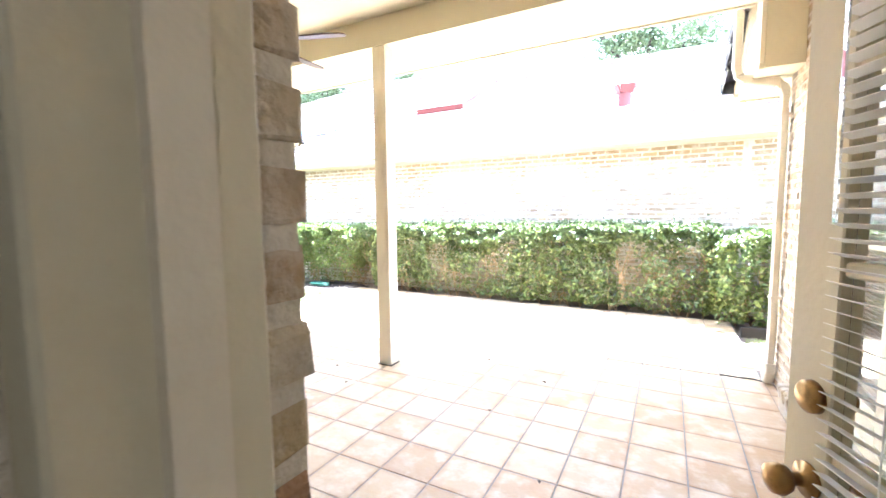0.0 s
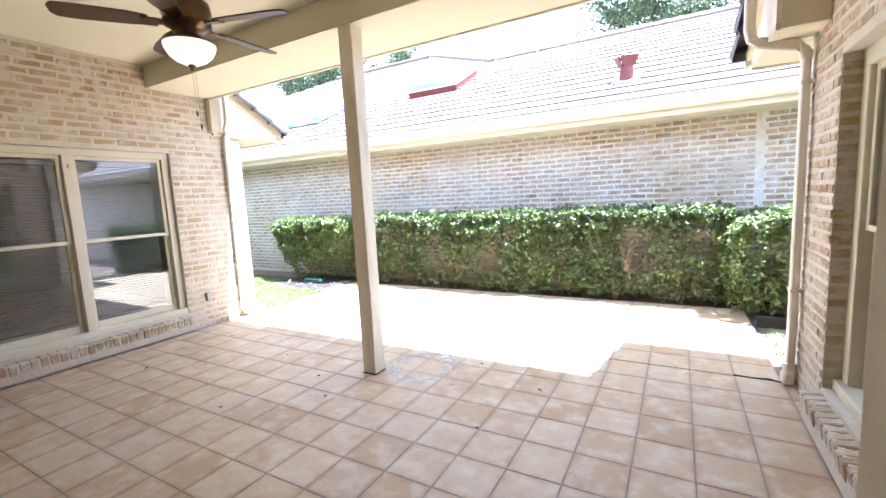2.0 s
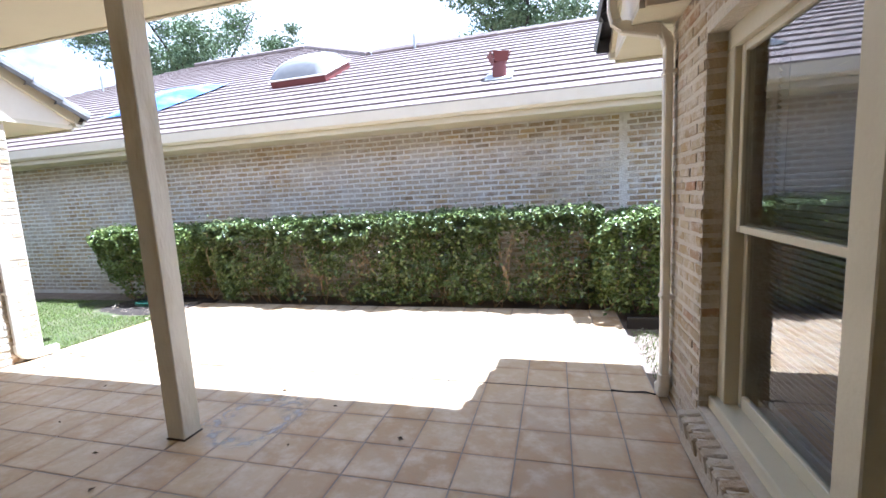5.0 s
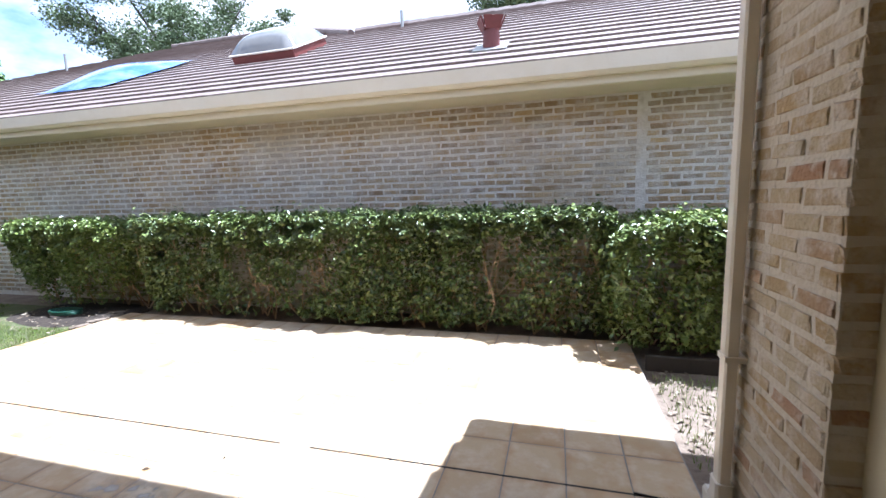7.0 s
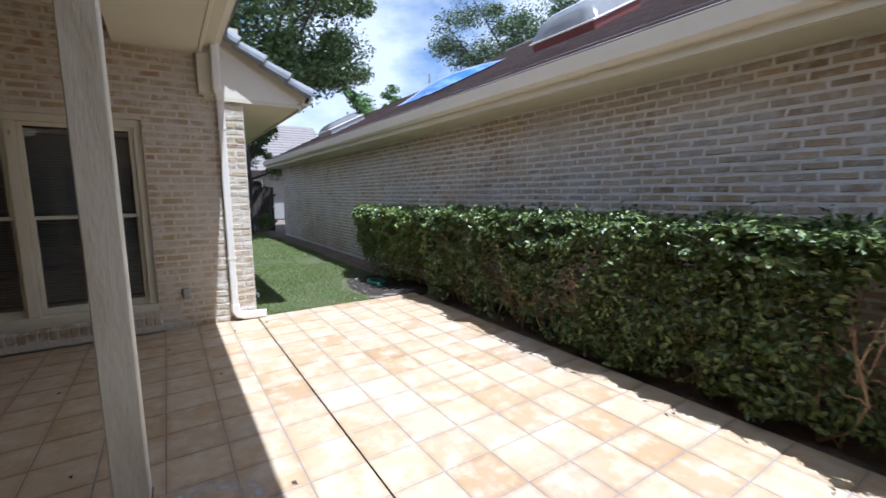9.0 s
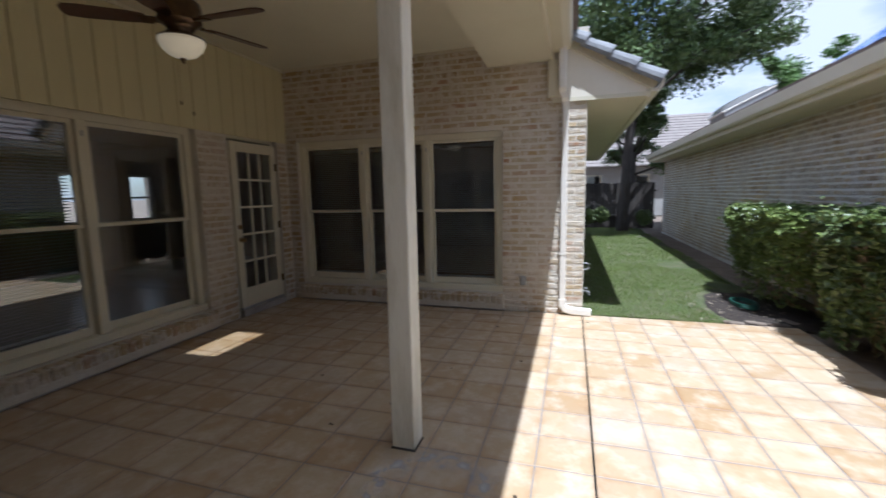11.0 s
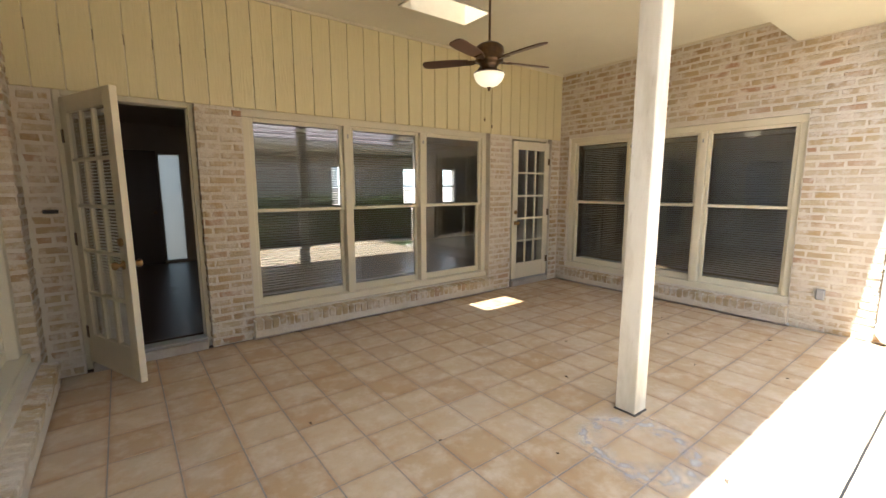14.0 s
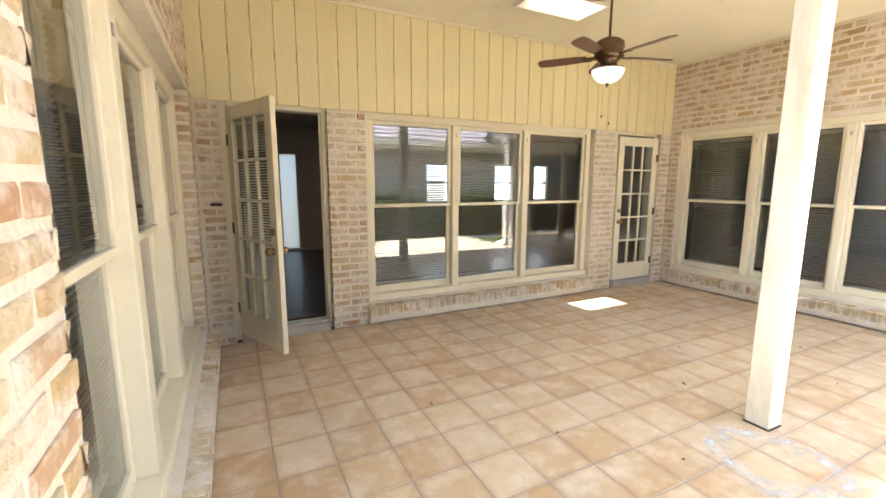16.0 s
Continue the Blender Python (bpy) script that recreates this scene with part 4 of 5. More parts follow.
part("tap_handle", Geo().lathe([(0, 0.232), (0.006, 0.232), (0.006, 0.25), (0.024, 0.252), (0.024, 0.26), (0, 0.26)], 10, pose(0.1, 0.045, 0)), GREY_METAL, bib)
hook = thing("door_bell", "small dark fitting on the brick by the door", "bell", axis_m((0.865, Y_HOUSE + 0.012, 1.32), (1, 0, 0), (0, 1, 0)))
part("plate", Geo().box(-0.045, 0.045, 0, 0.012, -0.014, 0.014, None, 0.003), IRON, hook)

# chalky ring left on the tiles beside the post
def residue(name, centre, ring):
    """A thin chalky film, thickest along an uneven ring and broken by noise."""
    m = bpy.data.materials.new(name)
    m.use_nodes = True
    n, l = m.node_tree.nodes, m.node_tree.links
    b = n["Principled BSDF"]
    b.inputs["Base Color"].default_value, b.inputs["Roughness"].default_value = (0.60, 0.58, 0.56, 1), 0.9
    geo, dist, wob, add, sub, ab, band, fine, fr, mul = [n.new("ShaderNode" + k) for k in ("NewGeometry", "VectorMath", "TexNoise", "Math", "Math", "Math", "MapRange", "TexNoise", "MapRange", "Math")]
    dist.operation, add.operation, sub.operation, ab.operation, mul.operation = "DISTANCE", "MULTIPLY_ADD", "SUBTRACT", "ABSOLUTE", "MULTIPLY"
    dist.inputs[1].default_value = centre
    wob.inputs["Scale"].default_value, fine.inputs["Scale"].default_value, fine.inputs["Detail"].default_value = 3.5, 14.0, 6
    l.new(geo.outputs["Position"], dist.inputs[0])
    l.new(geo.outputs["Position"], wob.inputs["Vector"])
    l.new(geo.outputs["Position"], fine.inputs["Vector"])
    add.inputs[1].default_value = 0.22
    l.new(wob.outputs["Fac"], add.inputs[0])
    l.new(dist.outputs["Value"], add.inputs[2])
    sub.inputs[1].default_value = ring + 0.11
    l.new(add.outputs[0], sub.inputs[0])
    l.new(sub.outputs[0], ab.inputs[0])
    band.inputs["From Min"].default_value, band.inputs["From Max"].default_value, band.inputs["To Min"].default_value, band.inputs["To Max"].default_value = 0.0, 0.11, 0.75, 0.0
    l.new(ab.outputs[0], band.inputs["Value"])
    fr.inputs["From Min"].default_value, fr.inputs["From Max"].default_value = 0.36, 0.66
    l.new(fine.outputs["Fac"], fr.inputs["Value"])
    l.new(band.outputs["Result"], mul.inputs[0])
    l.new(fr.outputs["Result"], mul.inputs[1])
    l.new(mul.outputs[0], b.inputs["Alpha"])
    return m


cx, cy = -1.84, -0.80
g = Geo().add([(cx + 0.62 * math.cos(a * math.pi / 12), cy + 0.62 * math.sin(a * math.pi / 12), 0.0066) for a in range(24)], [tuple(range(24))])
solid("floor_stain", g, residue("chalky_residue", (cx, cy, 0.0066), 0.27), "faint chalky ring stain on the tiles by the post", "stain", "structure")
cable = solid("cable", Geo().tube([(0.62, 0.004, 0.010), (0.74, -0.012, 0.011), (0.85, 0.006, 0.012), (0.915, -0.03, 0.012)], 0.005, 6), IRON, "thin black cable lying by the downspout", "cable")

# fallen leaves
rd = random.Random(11)
fallen = [(-1.35, -0.55), (-0.72, -0.86), (-2.6, -1.35), (-3.3, -1.1), (-2.25, -1.62), (-1.4, -1.05), (-3.9, -1.6), (-2.9, -2.1), (-4.5, -0.9), (-1.9, -0.38), (-0.95, -1.55), (-4.4, -1.9), (-3.6, -0.55), (-1.55, -0.2), (-0.4, -2.2), (-4.75, -0.30), (-4.9, 0.05)]
for x, y in fallen:
    s = rd.uniform(0.012, 0.028)
    a = rd.uniform(0, 6)
    vs = [(s, 0, 0.006), (0.3 * s, 0.5 * s, 0.012), (-s, 0, 0.004), (0.2 * s, -0.5 * s, 0.013), (0, 0, 0.003)]
    lf = Geo().add(vs, [(0, 1, 4), (1, 2, 4), (2, 3, 4), (3, 0, 4)], pose(x, y, 0.003, 0, 0, math.degrees(a)))
    solid("fallen_leaf", lf, DEAD_LEAF, "small dry brown leaf lying on the tiles", "leaf", group="fallen leaves")

# dark bed under the bush at the lawn end, bush's shade put into its colour
g = Geo()
for k in range(6):
    for q in range(28):
        a = 2 * math.pi * q / 28
        rr_ = (k + 0.3) / 5 * (1 + 0.10 * noise.noise((math.cos(a) * 2, math.sin(a) * 2, 5.0)))
        x, y = -6.05 + 1.15 * rr_ * math.cos(a), 2.1 + 0.62 * rr_ * math.sin(a)
        g.v.append((min(x, -5.24), y, -0.006 - 0.05 * (k / 5) ** 3 + 0.010 * noise.noise((x * 6, y * 6, 2.0))))
g.f = [(k * 28 + q, k * 28 + (q + 1) % 28, (k + 1) * 28 + (q + 1) % 28, (k + 1) * 28 + q) for k in range(5) for q in range(28)] + [tuple(reversed(range(28)))]
g.f = [tuple(reversed(f)) for f in g.f]
solid("garden_bed", g, material("bush_shaded_mulch", (0.028, 0.020, 0.015), 0.97, spots=[((0.06, 0.045, 0.032), 14, 0.6, 0.45, 0.7)], bump=1.0, bump_scale=30), "dark soil bed under the bush, the bush's shade in its colour", "soil bed", "structure")
# edging bricks where lawn, bed and patio meet
eb = Geo().box(-0.10, 0.10, -0.045, 0.045, -0.03, 0.03, None, 0.008).mesh("edging_brick", SOIL)
for x, y, a in ((-5.32, 1.62, 80), (-5.36, 1.84, 70), (-5.33, 2.05, 100), (-5.50, 2.2, 20)):
    ob = new("edging_brick", eb)
    ob.matrix_world = pose(x, y, -0.03, 0, 0, a)
    tagged(ob, "dark weathered edging brick set in the soil", "brick", "edging bricks")

g = Geo().box(0.98, 2.7, 1.66, 1.70, -0.07, 0.07, None, 0.008)
solid("garden_edging", g, FENCE_WOOD, "low dark timber edging of the hedge bed", "edging")
rl = np.random.RandomState(17)
vs, fs = [], []
for k in range(700):
    x, y = rl.uniform(0.98, 2.6), rl.uniform(0.5, 1.9)
    if k % 4 == 0:
        x, y = rl.uniform(-6.8, -5.28), rl.uniform(1.3, 2.3)
    a, q = rl.uniform(0, 6.28), rl.uniform(0.012, 0.03)
    c_, s_ = math.cos(a) * q, math.sin(a) * q
    z = (0.004 if k % 4 == 0 else -0.052) + rl.uniform(0, 0.012)
    vs += [(x - c_, y - s_, z), (x + s_ * 0.5, y - c_ * 0.5, z + 0.006), (x + c_, y + s_, z + rl.uniform(0, 0.01)), (x - s_ * 0.5, y + c_ * 0.5, z + 0.004)]
    fs.append((4 * k, 4 * k + 1, 4 * k + 2, 4 * k + 3))
litter = Geo().add(vs, fs)
tagged(solid("leaf_litter", litter, material("litter", (0.2, 0.15, 0.1), 0.9, tint=[(0.10, 0.07, 0.045), (0.24, 0.19, 0.13), (0.33, 0.28, 0.21), (0.14, 0.10, 0.06)]), "dry leaf litter on the bare soil", "leaf litter"), kind="stuff")

# ---- neighbour's house ----
N_Y, N_X0, N_X1 = 2.95, -16.7, 9.0
house = thing("neighbour_house", "long whitewashed brick house with a brown tiled roof", "house")
nwall = part("wall", Geo().box(N_X0, N_X1, N_Y + 0.0015, N_Y + 0.25, -0.1, 2.54).box(N_X0, N_X0 + 0.25, N_Y + 0.25, 11, -0.1, 2.54), MORTAR_FAR, house)
part("wall_joint", Geo().box(1.09, 1.15, N_Y - 0.004, N_Y + 0.02, 0.0, 2.448), MORTAR_FAR, house, "pale filled joint in the brickwork")
part("soffit", Geo().box(N_X0 - 0.4, N_X1, 2.50, N_Y + 0.03, 2.45, 2.475), PAINT, house)
part("fascia", Geo().box(N_X0 - 0.4, N_X1, 2.475, 2.50, 2.455, 2.67), PAINT, house)
g = Geo()
prof = [(2.474, 2.66), (2.474, 2.53), (2.42, 2.53), (2.385, 2.565), (2.37, 2.70), (2.385, 2.70), (2.40, 2.58), (2.43, 2.55), (2.46, 2.55), (2.46, 2.66)]
for x in (N_X0 - 0.42, N_X1):
    g.v += [(x, y, z) for y, z in prof]
k = len(prof)
g.f = [(a, (a + 1) % k, k + (a + 1) % k, k + a) for a in range(k)] + [tuple(range(k)), tuple(reversed(range(k, 2 * k)))]
part("gutter", g, PAINT_PALE, house, "pale cream metal gutter")


def roof_z(y):
    return 2.73 + 0.5 * (y - 2.5)


def tiled(g, x0, x1, y0, rows, r, clip=None):
    """Courses of thick flat tiles, each lapping the one below."""
    dy, w = 0.296, 0.33
    for row in range(rows):
        y = y0 + row * dy
        x = x0 - (row % 2) * w / 2
        while x < x1:
            if clip is None or clip(x + w / 2, y):
                t, e = r.uniform(-0.001, 0.001), 0.001
                za, zb = roof_z(y) + 0.042 + t, roof_z(y + dy + 0.02) + 0.012 + t
                a, b = x + e, x + w - e
                g.add([(a, y + 0.02, za - 0.042), (b, y + 0.02, za - 0.042), (b, y, za), (a, y, za), (b, y + dy + 0.02, zb), (a, y + dy + 0.02, zb)], [(0, 1, 2, 3), (3, 2, 4, 5), (0, 3, 5), (1, 4, 2)])
            x += w
    return g


rt = random.Random(9)
slab = Geo()
slab.add([(N_X0 - 0.45, 2.42, roof_z(2.42) - 0.03), (N_X1, 2.42, roof_z(2.42) - 0.03), (N_X1, 7.15, roof_z(7.15) - 0.03), (-4.2, 7.15, roof_z(7.15) - 0.03), (-8.0, 10.6, roof_z(10.6) - 0.03), (-12.8, 10.6, roof_z(10.6) - 0.03), (N_X0 - 0.45, 7.3, roof_z(7.3) - 0.03),
          (N_X1, 12, 2.6), (-4.2, 12, 2.6), (-8.0, 18, 2.6), (-12.8, 18, 2.6), (N_X0 - 0.45, 12.0, 2.6)],
         [(0, 1, 2, 3, 4, 5, 6), (2, 7, 8, 3), (3, 8, 9, 4), (4, 9, 10, 5), (5, 10, 11, 6), (0, 6, 11)])
part("roof_deck", slab, ROOF, house)
roof = part("roof_tiles", tiled(Geo(), N_X0 - 0.4, N_X1, 2.42, 28, rt,
            lambda x, y: y < (7.0 if x > -4.1 else 7.0 + (-4.1 - x) * 0.9 if x > -8.1 else 10.4 if x > -12.8 else 10.4 + (x + 12.8) * 0.8)), ROOF, house, "lapped brown concrete roof tiles")
tagged(roof, kind="stuff")
for k in range(42):
    x = -4.1 + k * 0.31
    part("ridge_cap", Geo().tube([(x, 7.15, roof_z(7.15) + 0.03), (x + 0.33, 7.15, roof_z(7.15) + 0.045)], 0.085, 7), ROOF, house)
for k in range(15):
    x = -8.1 - k * 0.31
    part("ridge_cap", Geo().tube([(x, 10.6, roof_z(10.6) + 0.03), (x - 0.33, 10.6, roof_z(10.6) + 0.045)], 0.085, 7), ROOF, house)
for k in range(16):
    f = k / 16
    p, q = Vector((-4.2, 7.1, roof_z(7.1) + 0.03)), Vector((-8.0, 10.6, roof_z(10.6) + 0.03))
    part("ridge_cap", Geo().tube([p.lerp(q, f), p.lerp(q, f + 0.07) + Vector((0, 0, 0.02))], 0.085, 7), ROOF, house)


def on_roof(x, y):
    m = Matrix.Rotation(math.atan(0.5), 4, "X")
    m.translation = (x, y, roof_z(y) + 0.03)
    return m


def dome(x, y, w, l, h, label, kerb, sheet):
    root = thing("skylight", label, "skylight", on_roof(x, y), "roof skylights")
    part("kerb", Geo().box(-w / 2, w / 2, -l / 2, l / 2, -0.02, 0.12, None, 0.01), kerb, root)
    part("flange", Geo().box(-w / 2 - 0.03, w / 2 + 0.03, -l / 2 - 0.03, l / 2 + 0.03, 0.12, 0.15, None, 0.008), METAL_WHITE, root, "white flange")
    g, n = Geo(), 12
    for a in range(n + 1):
        for b in range(n + 1):
            u, v = a / n * 2 - 1, b / n * 2 - 1
            g.v.append((u * w / 2, v * l / 2, 0.15 + h * ((1 - u ** 4) * (1 - v ** 4)) ** 0.6))
    g.f = [(a * (n + 1) + b, (a + 1) * (n + 1) + b, (a + 1) * (n + 1) + b + 1, a * (n + 1) + b + 1) for a in range(n) for b in range(n)]
    part("dome", g, sheet, root, smooth=True)
    return root


ACRYLIC = material("bronze_acrylic", (0.17, 0.165, 0.16), 0.12, spots=[((0.24, 0.235, 0.225), 3, 0.5, 0.4, 0.7)], coat=0.5)
BLUE = material("blue_tarpaulin", (0.06, 0.14, 0.48), 0.12, spots=[((0.30, 0.42, 0.70), 1.3, 0.7, 0.45, 0.65)], bump=0.3, bump_scale=12, coat=0.4)
dome(-4.72, 5.25, 1.25, 1.25, 0.29, "domed acrylic skylight on a red kerb", RED_METAL, ACRYLIC)
dome(-12.7, 3.9, 1.15, 1.15, 0.15, "domed acrylic skylight far down the roof", GREY_METAL, ACRYLIC)
dome(2.75, 5.6, 1.1, 1.1, 0.25, "domed acrylic skylight on the tiled roof", GREY_METAL, ACRYLIC)
# blue sheet over part of the roof
tarp = thing("roof_sheet", "glossy blue sheet bulging over the roof tiles", "tarpaulin", on_roof(-8.2, 4.9))
g, n = Geo(), 14
for a in range(n + 1):
    for b in range(n + 1):
        u, v = a / n * 2 - 1, b / n * 2 - 1
        h = 0.20 * max(0.0, 1 - u * u) * max(0.0, 1 - v * v) + 0.03 * noise.noise((u * 2, v * 2, 1))
        g.v.append((u * 0.8 + 0.12 * v, v * 1.1, 0.03 + h))
g.f = [(a * (n + 1) + b, (a + 1) * (n + 1) + b, (a + 1) * (n + 1) + b + 1, a * (n + 1) + b + 1) for a in range(n) for b in range(n)]
part("sheet", g, BLUE, tarp, smooth=True)
vent = thing("roof_vent", "rust red metal flue vent on the roof tiles", "vent", pose(-0.52, 3.36, roof_z(3.36)))
part("flue", Geo().lathe([(0, -0.05), (0.105, -0.05), (0.10, 0.25), (0, 0.25)], 20), RED_METAL, vent)
part("flashing", Geo().box(-0.2, 0.2, -0.2, 0.2, 0.03, 0.045, Matrix.Rotation(math.atan(0.5), 4, "X")), GREY_METAL, vent, "grey flashing sheet")
for k in range(4):
    part("cap", Geo().add([(-0.085, -0.10, 0.22), (0.085, -0.10, 0.22), (0.12, -0.155, 0.35), (-0.12, -0.155, 0.35), (-0.085, -0.085, 0.22), (0.085, -0.085, 0.22), (0.12, -0.14, 0.355), (-0.12, -0.14, 0.355)],
                          [(0, 1, 2, 3), (7, 6, 5, 4), (0, 4, 5, 1), (1, 5, 6, 2), (2, 6, 7, 3), (3, 7, 4, 0)], pose(0, 0, 0, 0, 0, 90 * k + 20)), RED_METAL, vent, "flared red side of the cap")
part("cap_roof", Geo().lathe([(0, 0.33), (0.15, 0.33), (0.15, 0.345), (0.03, 0.40), (0, 0.40)], 4, pose(0, 0, 0, 0, 0, 65)), GREY_METAL, vent)
for x, y, h in ((-2.95, 7.0, 0.35), (-14.0, 7.9, 0.5)):
    solid("vent_pipe", Geo().lathe([(0, 0), (0.035, 0), (0.035, h), (0, h)], 10, pose(x, y, roof_z(y))), GREY_METAL, "slim grey vent pipe on the roof", "pipe", group="vent pipes")


# ---- hedge and bushes ----
def leaves(count, sampler, size, seed, mat, name, parent, aspect=0.55, up=0.0):
    r = np.random.RandomState(seed)
    p, nrm = sampler(r, count)
    k = len(p)
    rnd = r.normal(size=(k, 3))
    d = nrm * (0.9 - 0.4 * up) + rnd * 0.75 + np.array((0.0, 0.0, up))
    d /= np.linalg.norm(d, axis=1, keepdims=True)
    t = np.cross(d, r.normal(size=(k, 3)))
    t /= np.linalg.norm(t, axis=1, keepdims=True)
    b = np.cross(d, t)
    s = (size * r.uniform(0.6, 1.25, k))[:, None]
    v = np.stack([p - t * s, p + b * s * aspect + d * s * 0.2, p + t * s, p - b * s * aspect + d * s * 0.2], 1)
    me = bpy.data.meshes.new(name)
    me.from_pydata(v.reshape(-1, 3).tolist(), [], np.concatenate([np.stack([4 * np.arange(k), 4 * np.arange(k) + 1, 4 * np.arange(k) + 2], 1), np.stack([4 * np.arange(k), 4 * np.arange(k) + 2, 4 * np.arange(k) + 3], 1)]).tolist())
    me.materials.append(mat)
    ob = new(name, me)
    ob.parent = parent
    return ob


def hedge(name, label, x0, x1, y0, y1, z0, z1, count, seed, gap=0.0, group=""):
    root = thing(name, label, "hedge", group=group)
    w, d, h = x1 - x0, y1 - y0, z1 - z0
    areas = np.array([w * h * 1.3, w * d * 1.2, d * h, d * h, w * d * 0.15])

    def sample(r, n):
        face = r.choice(5, n, p=areas / areas.sum())
        u, v, e = r.rand(n), r.rand(n), np.abs(r.normal(0, 0.075, n))
        x, y, z = x0 + u * w, y0 + v * d, z0 + v * h
        p, q = np.zeros((n, 3)), np.zeros((n, 3))
        p[:, 0], p[:, 1], p[:, 2] = x, y0 + e, z
        q[:, 1] = -1
        k = face == 1
        p[k] = np.stack([x, y, z1 - e], 1)[k]
        q[k] = (0, -0.1, 1)
        for f, xx, s in ((2, x0 + e, -1), (3, x1 - e, 1)):
            k = face == f
            p[k] = np.stack([xx, y0 + u * d, z], 1)[k]
            q[k] = (s, 0, 0.1)
        k = face == 4
        p[k] = np.stack([x, y0 + 0.25 + 0.4 * v * d, z0 + r.rand(n) * h * 0.8], 1)[k]
        keep = np.ones(n, bool)
        low = np.array([noise.noise((a * 1.7, c * 1.9, seed + 0.3)) for a, c in zip(p[:, 0], p[:, 2])])
        wob = np.array([noise.noise((a * 2.6, b_ * 2.6, seed + 4.1)) + 0.9 * noise.noise((a * 7, c * 7, seed + b_ * 5)) for a, b_, c in p])
        p += q * (np.where(face == 1, 0.06, 0.15) * wob)[:, None]
        spray = r.rand(n) < 0.06
        p[spray] += (q * np.abs(r.normal(0, 0.05, n))[:, None])[spray]
        if not group:
            p[:, 1] += 0.13 * (1 - np.clip((p[:, 2] - z0) / h, 0, 1)) ** 1.4 * (p[:, 1] < y0 + 0.4)
        if group:
            p[:, 1] += 0.20 * (1 - np.clip((p[:, 2] - z0) / h, 0, 1)) ** 1.5
            p[:, 1] += 0.22 * np.abs(2 * (p[:, 0] - x0) / w - 1) ** 5
            p[:, 2] -= 0.16 * np.abs(2 * (p[:, 0] - x0) / w - 1) ** 6 * (p[:, 2] - z0) / h
        rel = (p[:, 2] - z0) / h
        if group and gap > -0.1:
            p[:, 0] = (x0 + w / 2) + (p[:, 0] - x0 - w / 2) * (1 - 0.34 * np.clip(1 - rel, 0, 1) ** 1.5)
            keep &= ~((rel < 0.25) & (r.rand(n) < 0.8))
        keep &= ~((face == 0) & (low > 0.30 - gap) & (r.rand(n) < 0.85) & (rel < 0.80))
        keep &= ~((face == 0) & (rel > 0.05) & (rel < 0.70) & (r.rand(n) < 0.46))
        keep &= ~((rel < 0.10) & (r.rand(n) < 0.3))
        if not group:
            keep &= ~((p[:, 0] > x1 - 1.25) & (rel < 0.86) & (r.rand(n) < 0.5))
        if gap < -0.1:
            open_ = np.array([noise.noise((a * 9, b_ * 9, c * 1.6 + seed)) for a, b_, c in p])
            keep &= ~((open_ > 0.04) & (p[:, 0] < x0 + 0.5) & (r.rand(n) < 0.9))
        p[:, 2] += 0.05 * (r.rand(n) ** 4) * (face == 1)
        return p[keep], q[keep]

    ob = leaves(count, sample, 0.030, seed, BUSH_LEAF if group else LEAF, "foliage", root, up=0.75)
    tagged(ob, "glossy clipped green leaves", kind="stuff")
    rr = random.Random(seed)
    g = Geo()
    x = x0 + 0.1
    while x < x1 - 0.05:
        front = y0 + (0.3 if group else 0.10)
        p = Vector((x, front + rr.uniform(0.18, 0.40), -0.05))
        for s in range(rr.randint(2, 3)):
            q = p.copy()
            pts, rad = [q.copy()], [0.009]
            lean = Vector((rr.uniform(-0.9, 0.9), rr.uniform(-0.35, 0.1), 1))
            for k in range(5):
                lean += Vector((rr.uniform(-0.9, 0.9), rr.uniform(-0.25, 0.22), rr.uniform(0.0, 0.25)))
                lean.x *= 0.75
                q = q + lean.normalized() * h * 0.2
                q.y = max(q.y, front + 0.06)
                q.z = min(q.z, z1 - 0.06)
                pts.append(q.copy())
                rad.append(0.008 - 0.0012 * k)
                if k > 0:
                    e = q + Vector((rr.uniform(-0.18, 0.18), rr.uniform(-0.16, 0.02), rr.uniform(0.0, 0.16)))
                    e.y = max(e.y, front + 0.03)
                    g.tube([q, (q + e) / 2 + Vector((rr.uniform(-0.03, 0.03), 0, 0.02)), e], [0.006, 0.005, 0.003], 4)
            g.tube(pts, rad, 5)
        x += rr.uniform(0.08, 0.24)
    tagged(part("brushwood", g, TWIG, root, "bare tan twigs showing through"), kind="stuff")
    return root


hedge("hedge", "long clipped green hedge with bare twigs showing", -5.0, 0.80, 2.10, 2.82, 0.06, 1.24, 78000, 21, 0.12)
hedge("bush", "rounded green bush at the lawn end of the hedge", -7.45, -5.26, 2.02, 2.8, 0.08, 1.22, 30000, 22, -0.05, "bushes at the hedge ends")
hedge("bush", "dense green bush at the end of the hedge", 0.74, 2.9, 1.60, 2.8, 0.05, 1.18, 50000, 23, -0.35, "bushes at the hedge ends")
garden = thing("hose", "coiled green garden hose lying in the bed", "hose", pose(-6.05, 1.95, 0.004))
part("coil", Geo().tube([(0.22 * math.cos(a * 0.4) * (1 + 0.02 * a % 0.1), 0.13 * math.sin(a * 0.4), 0.015 + 0.0012 * a) for a in range(50)], 0.010, 6), material("green_rubber", (0.02, 0.08, 0.055), 0.5), garden)


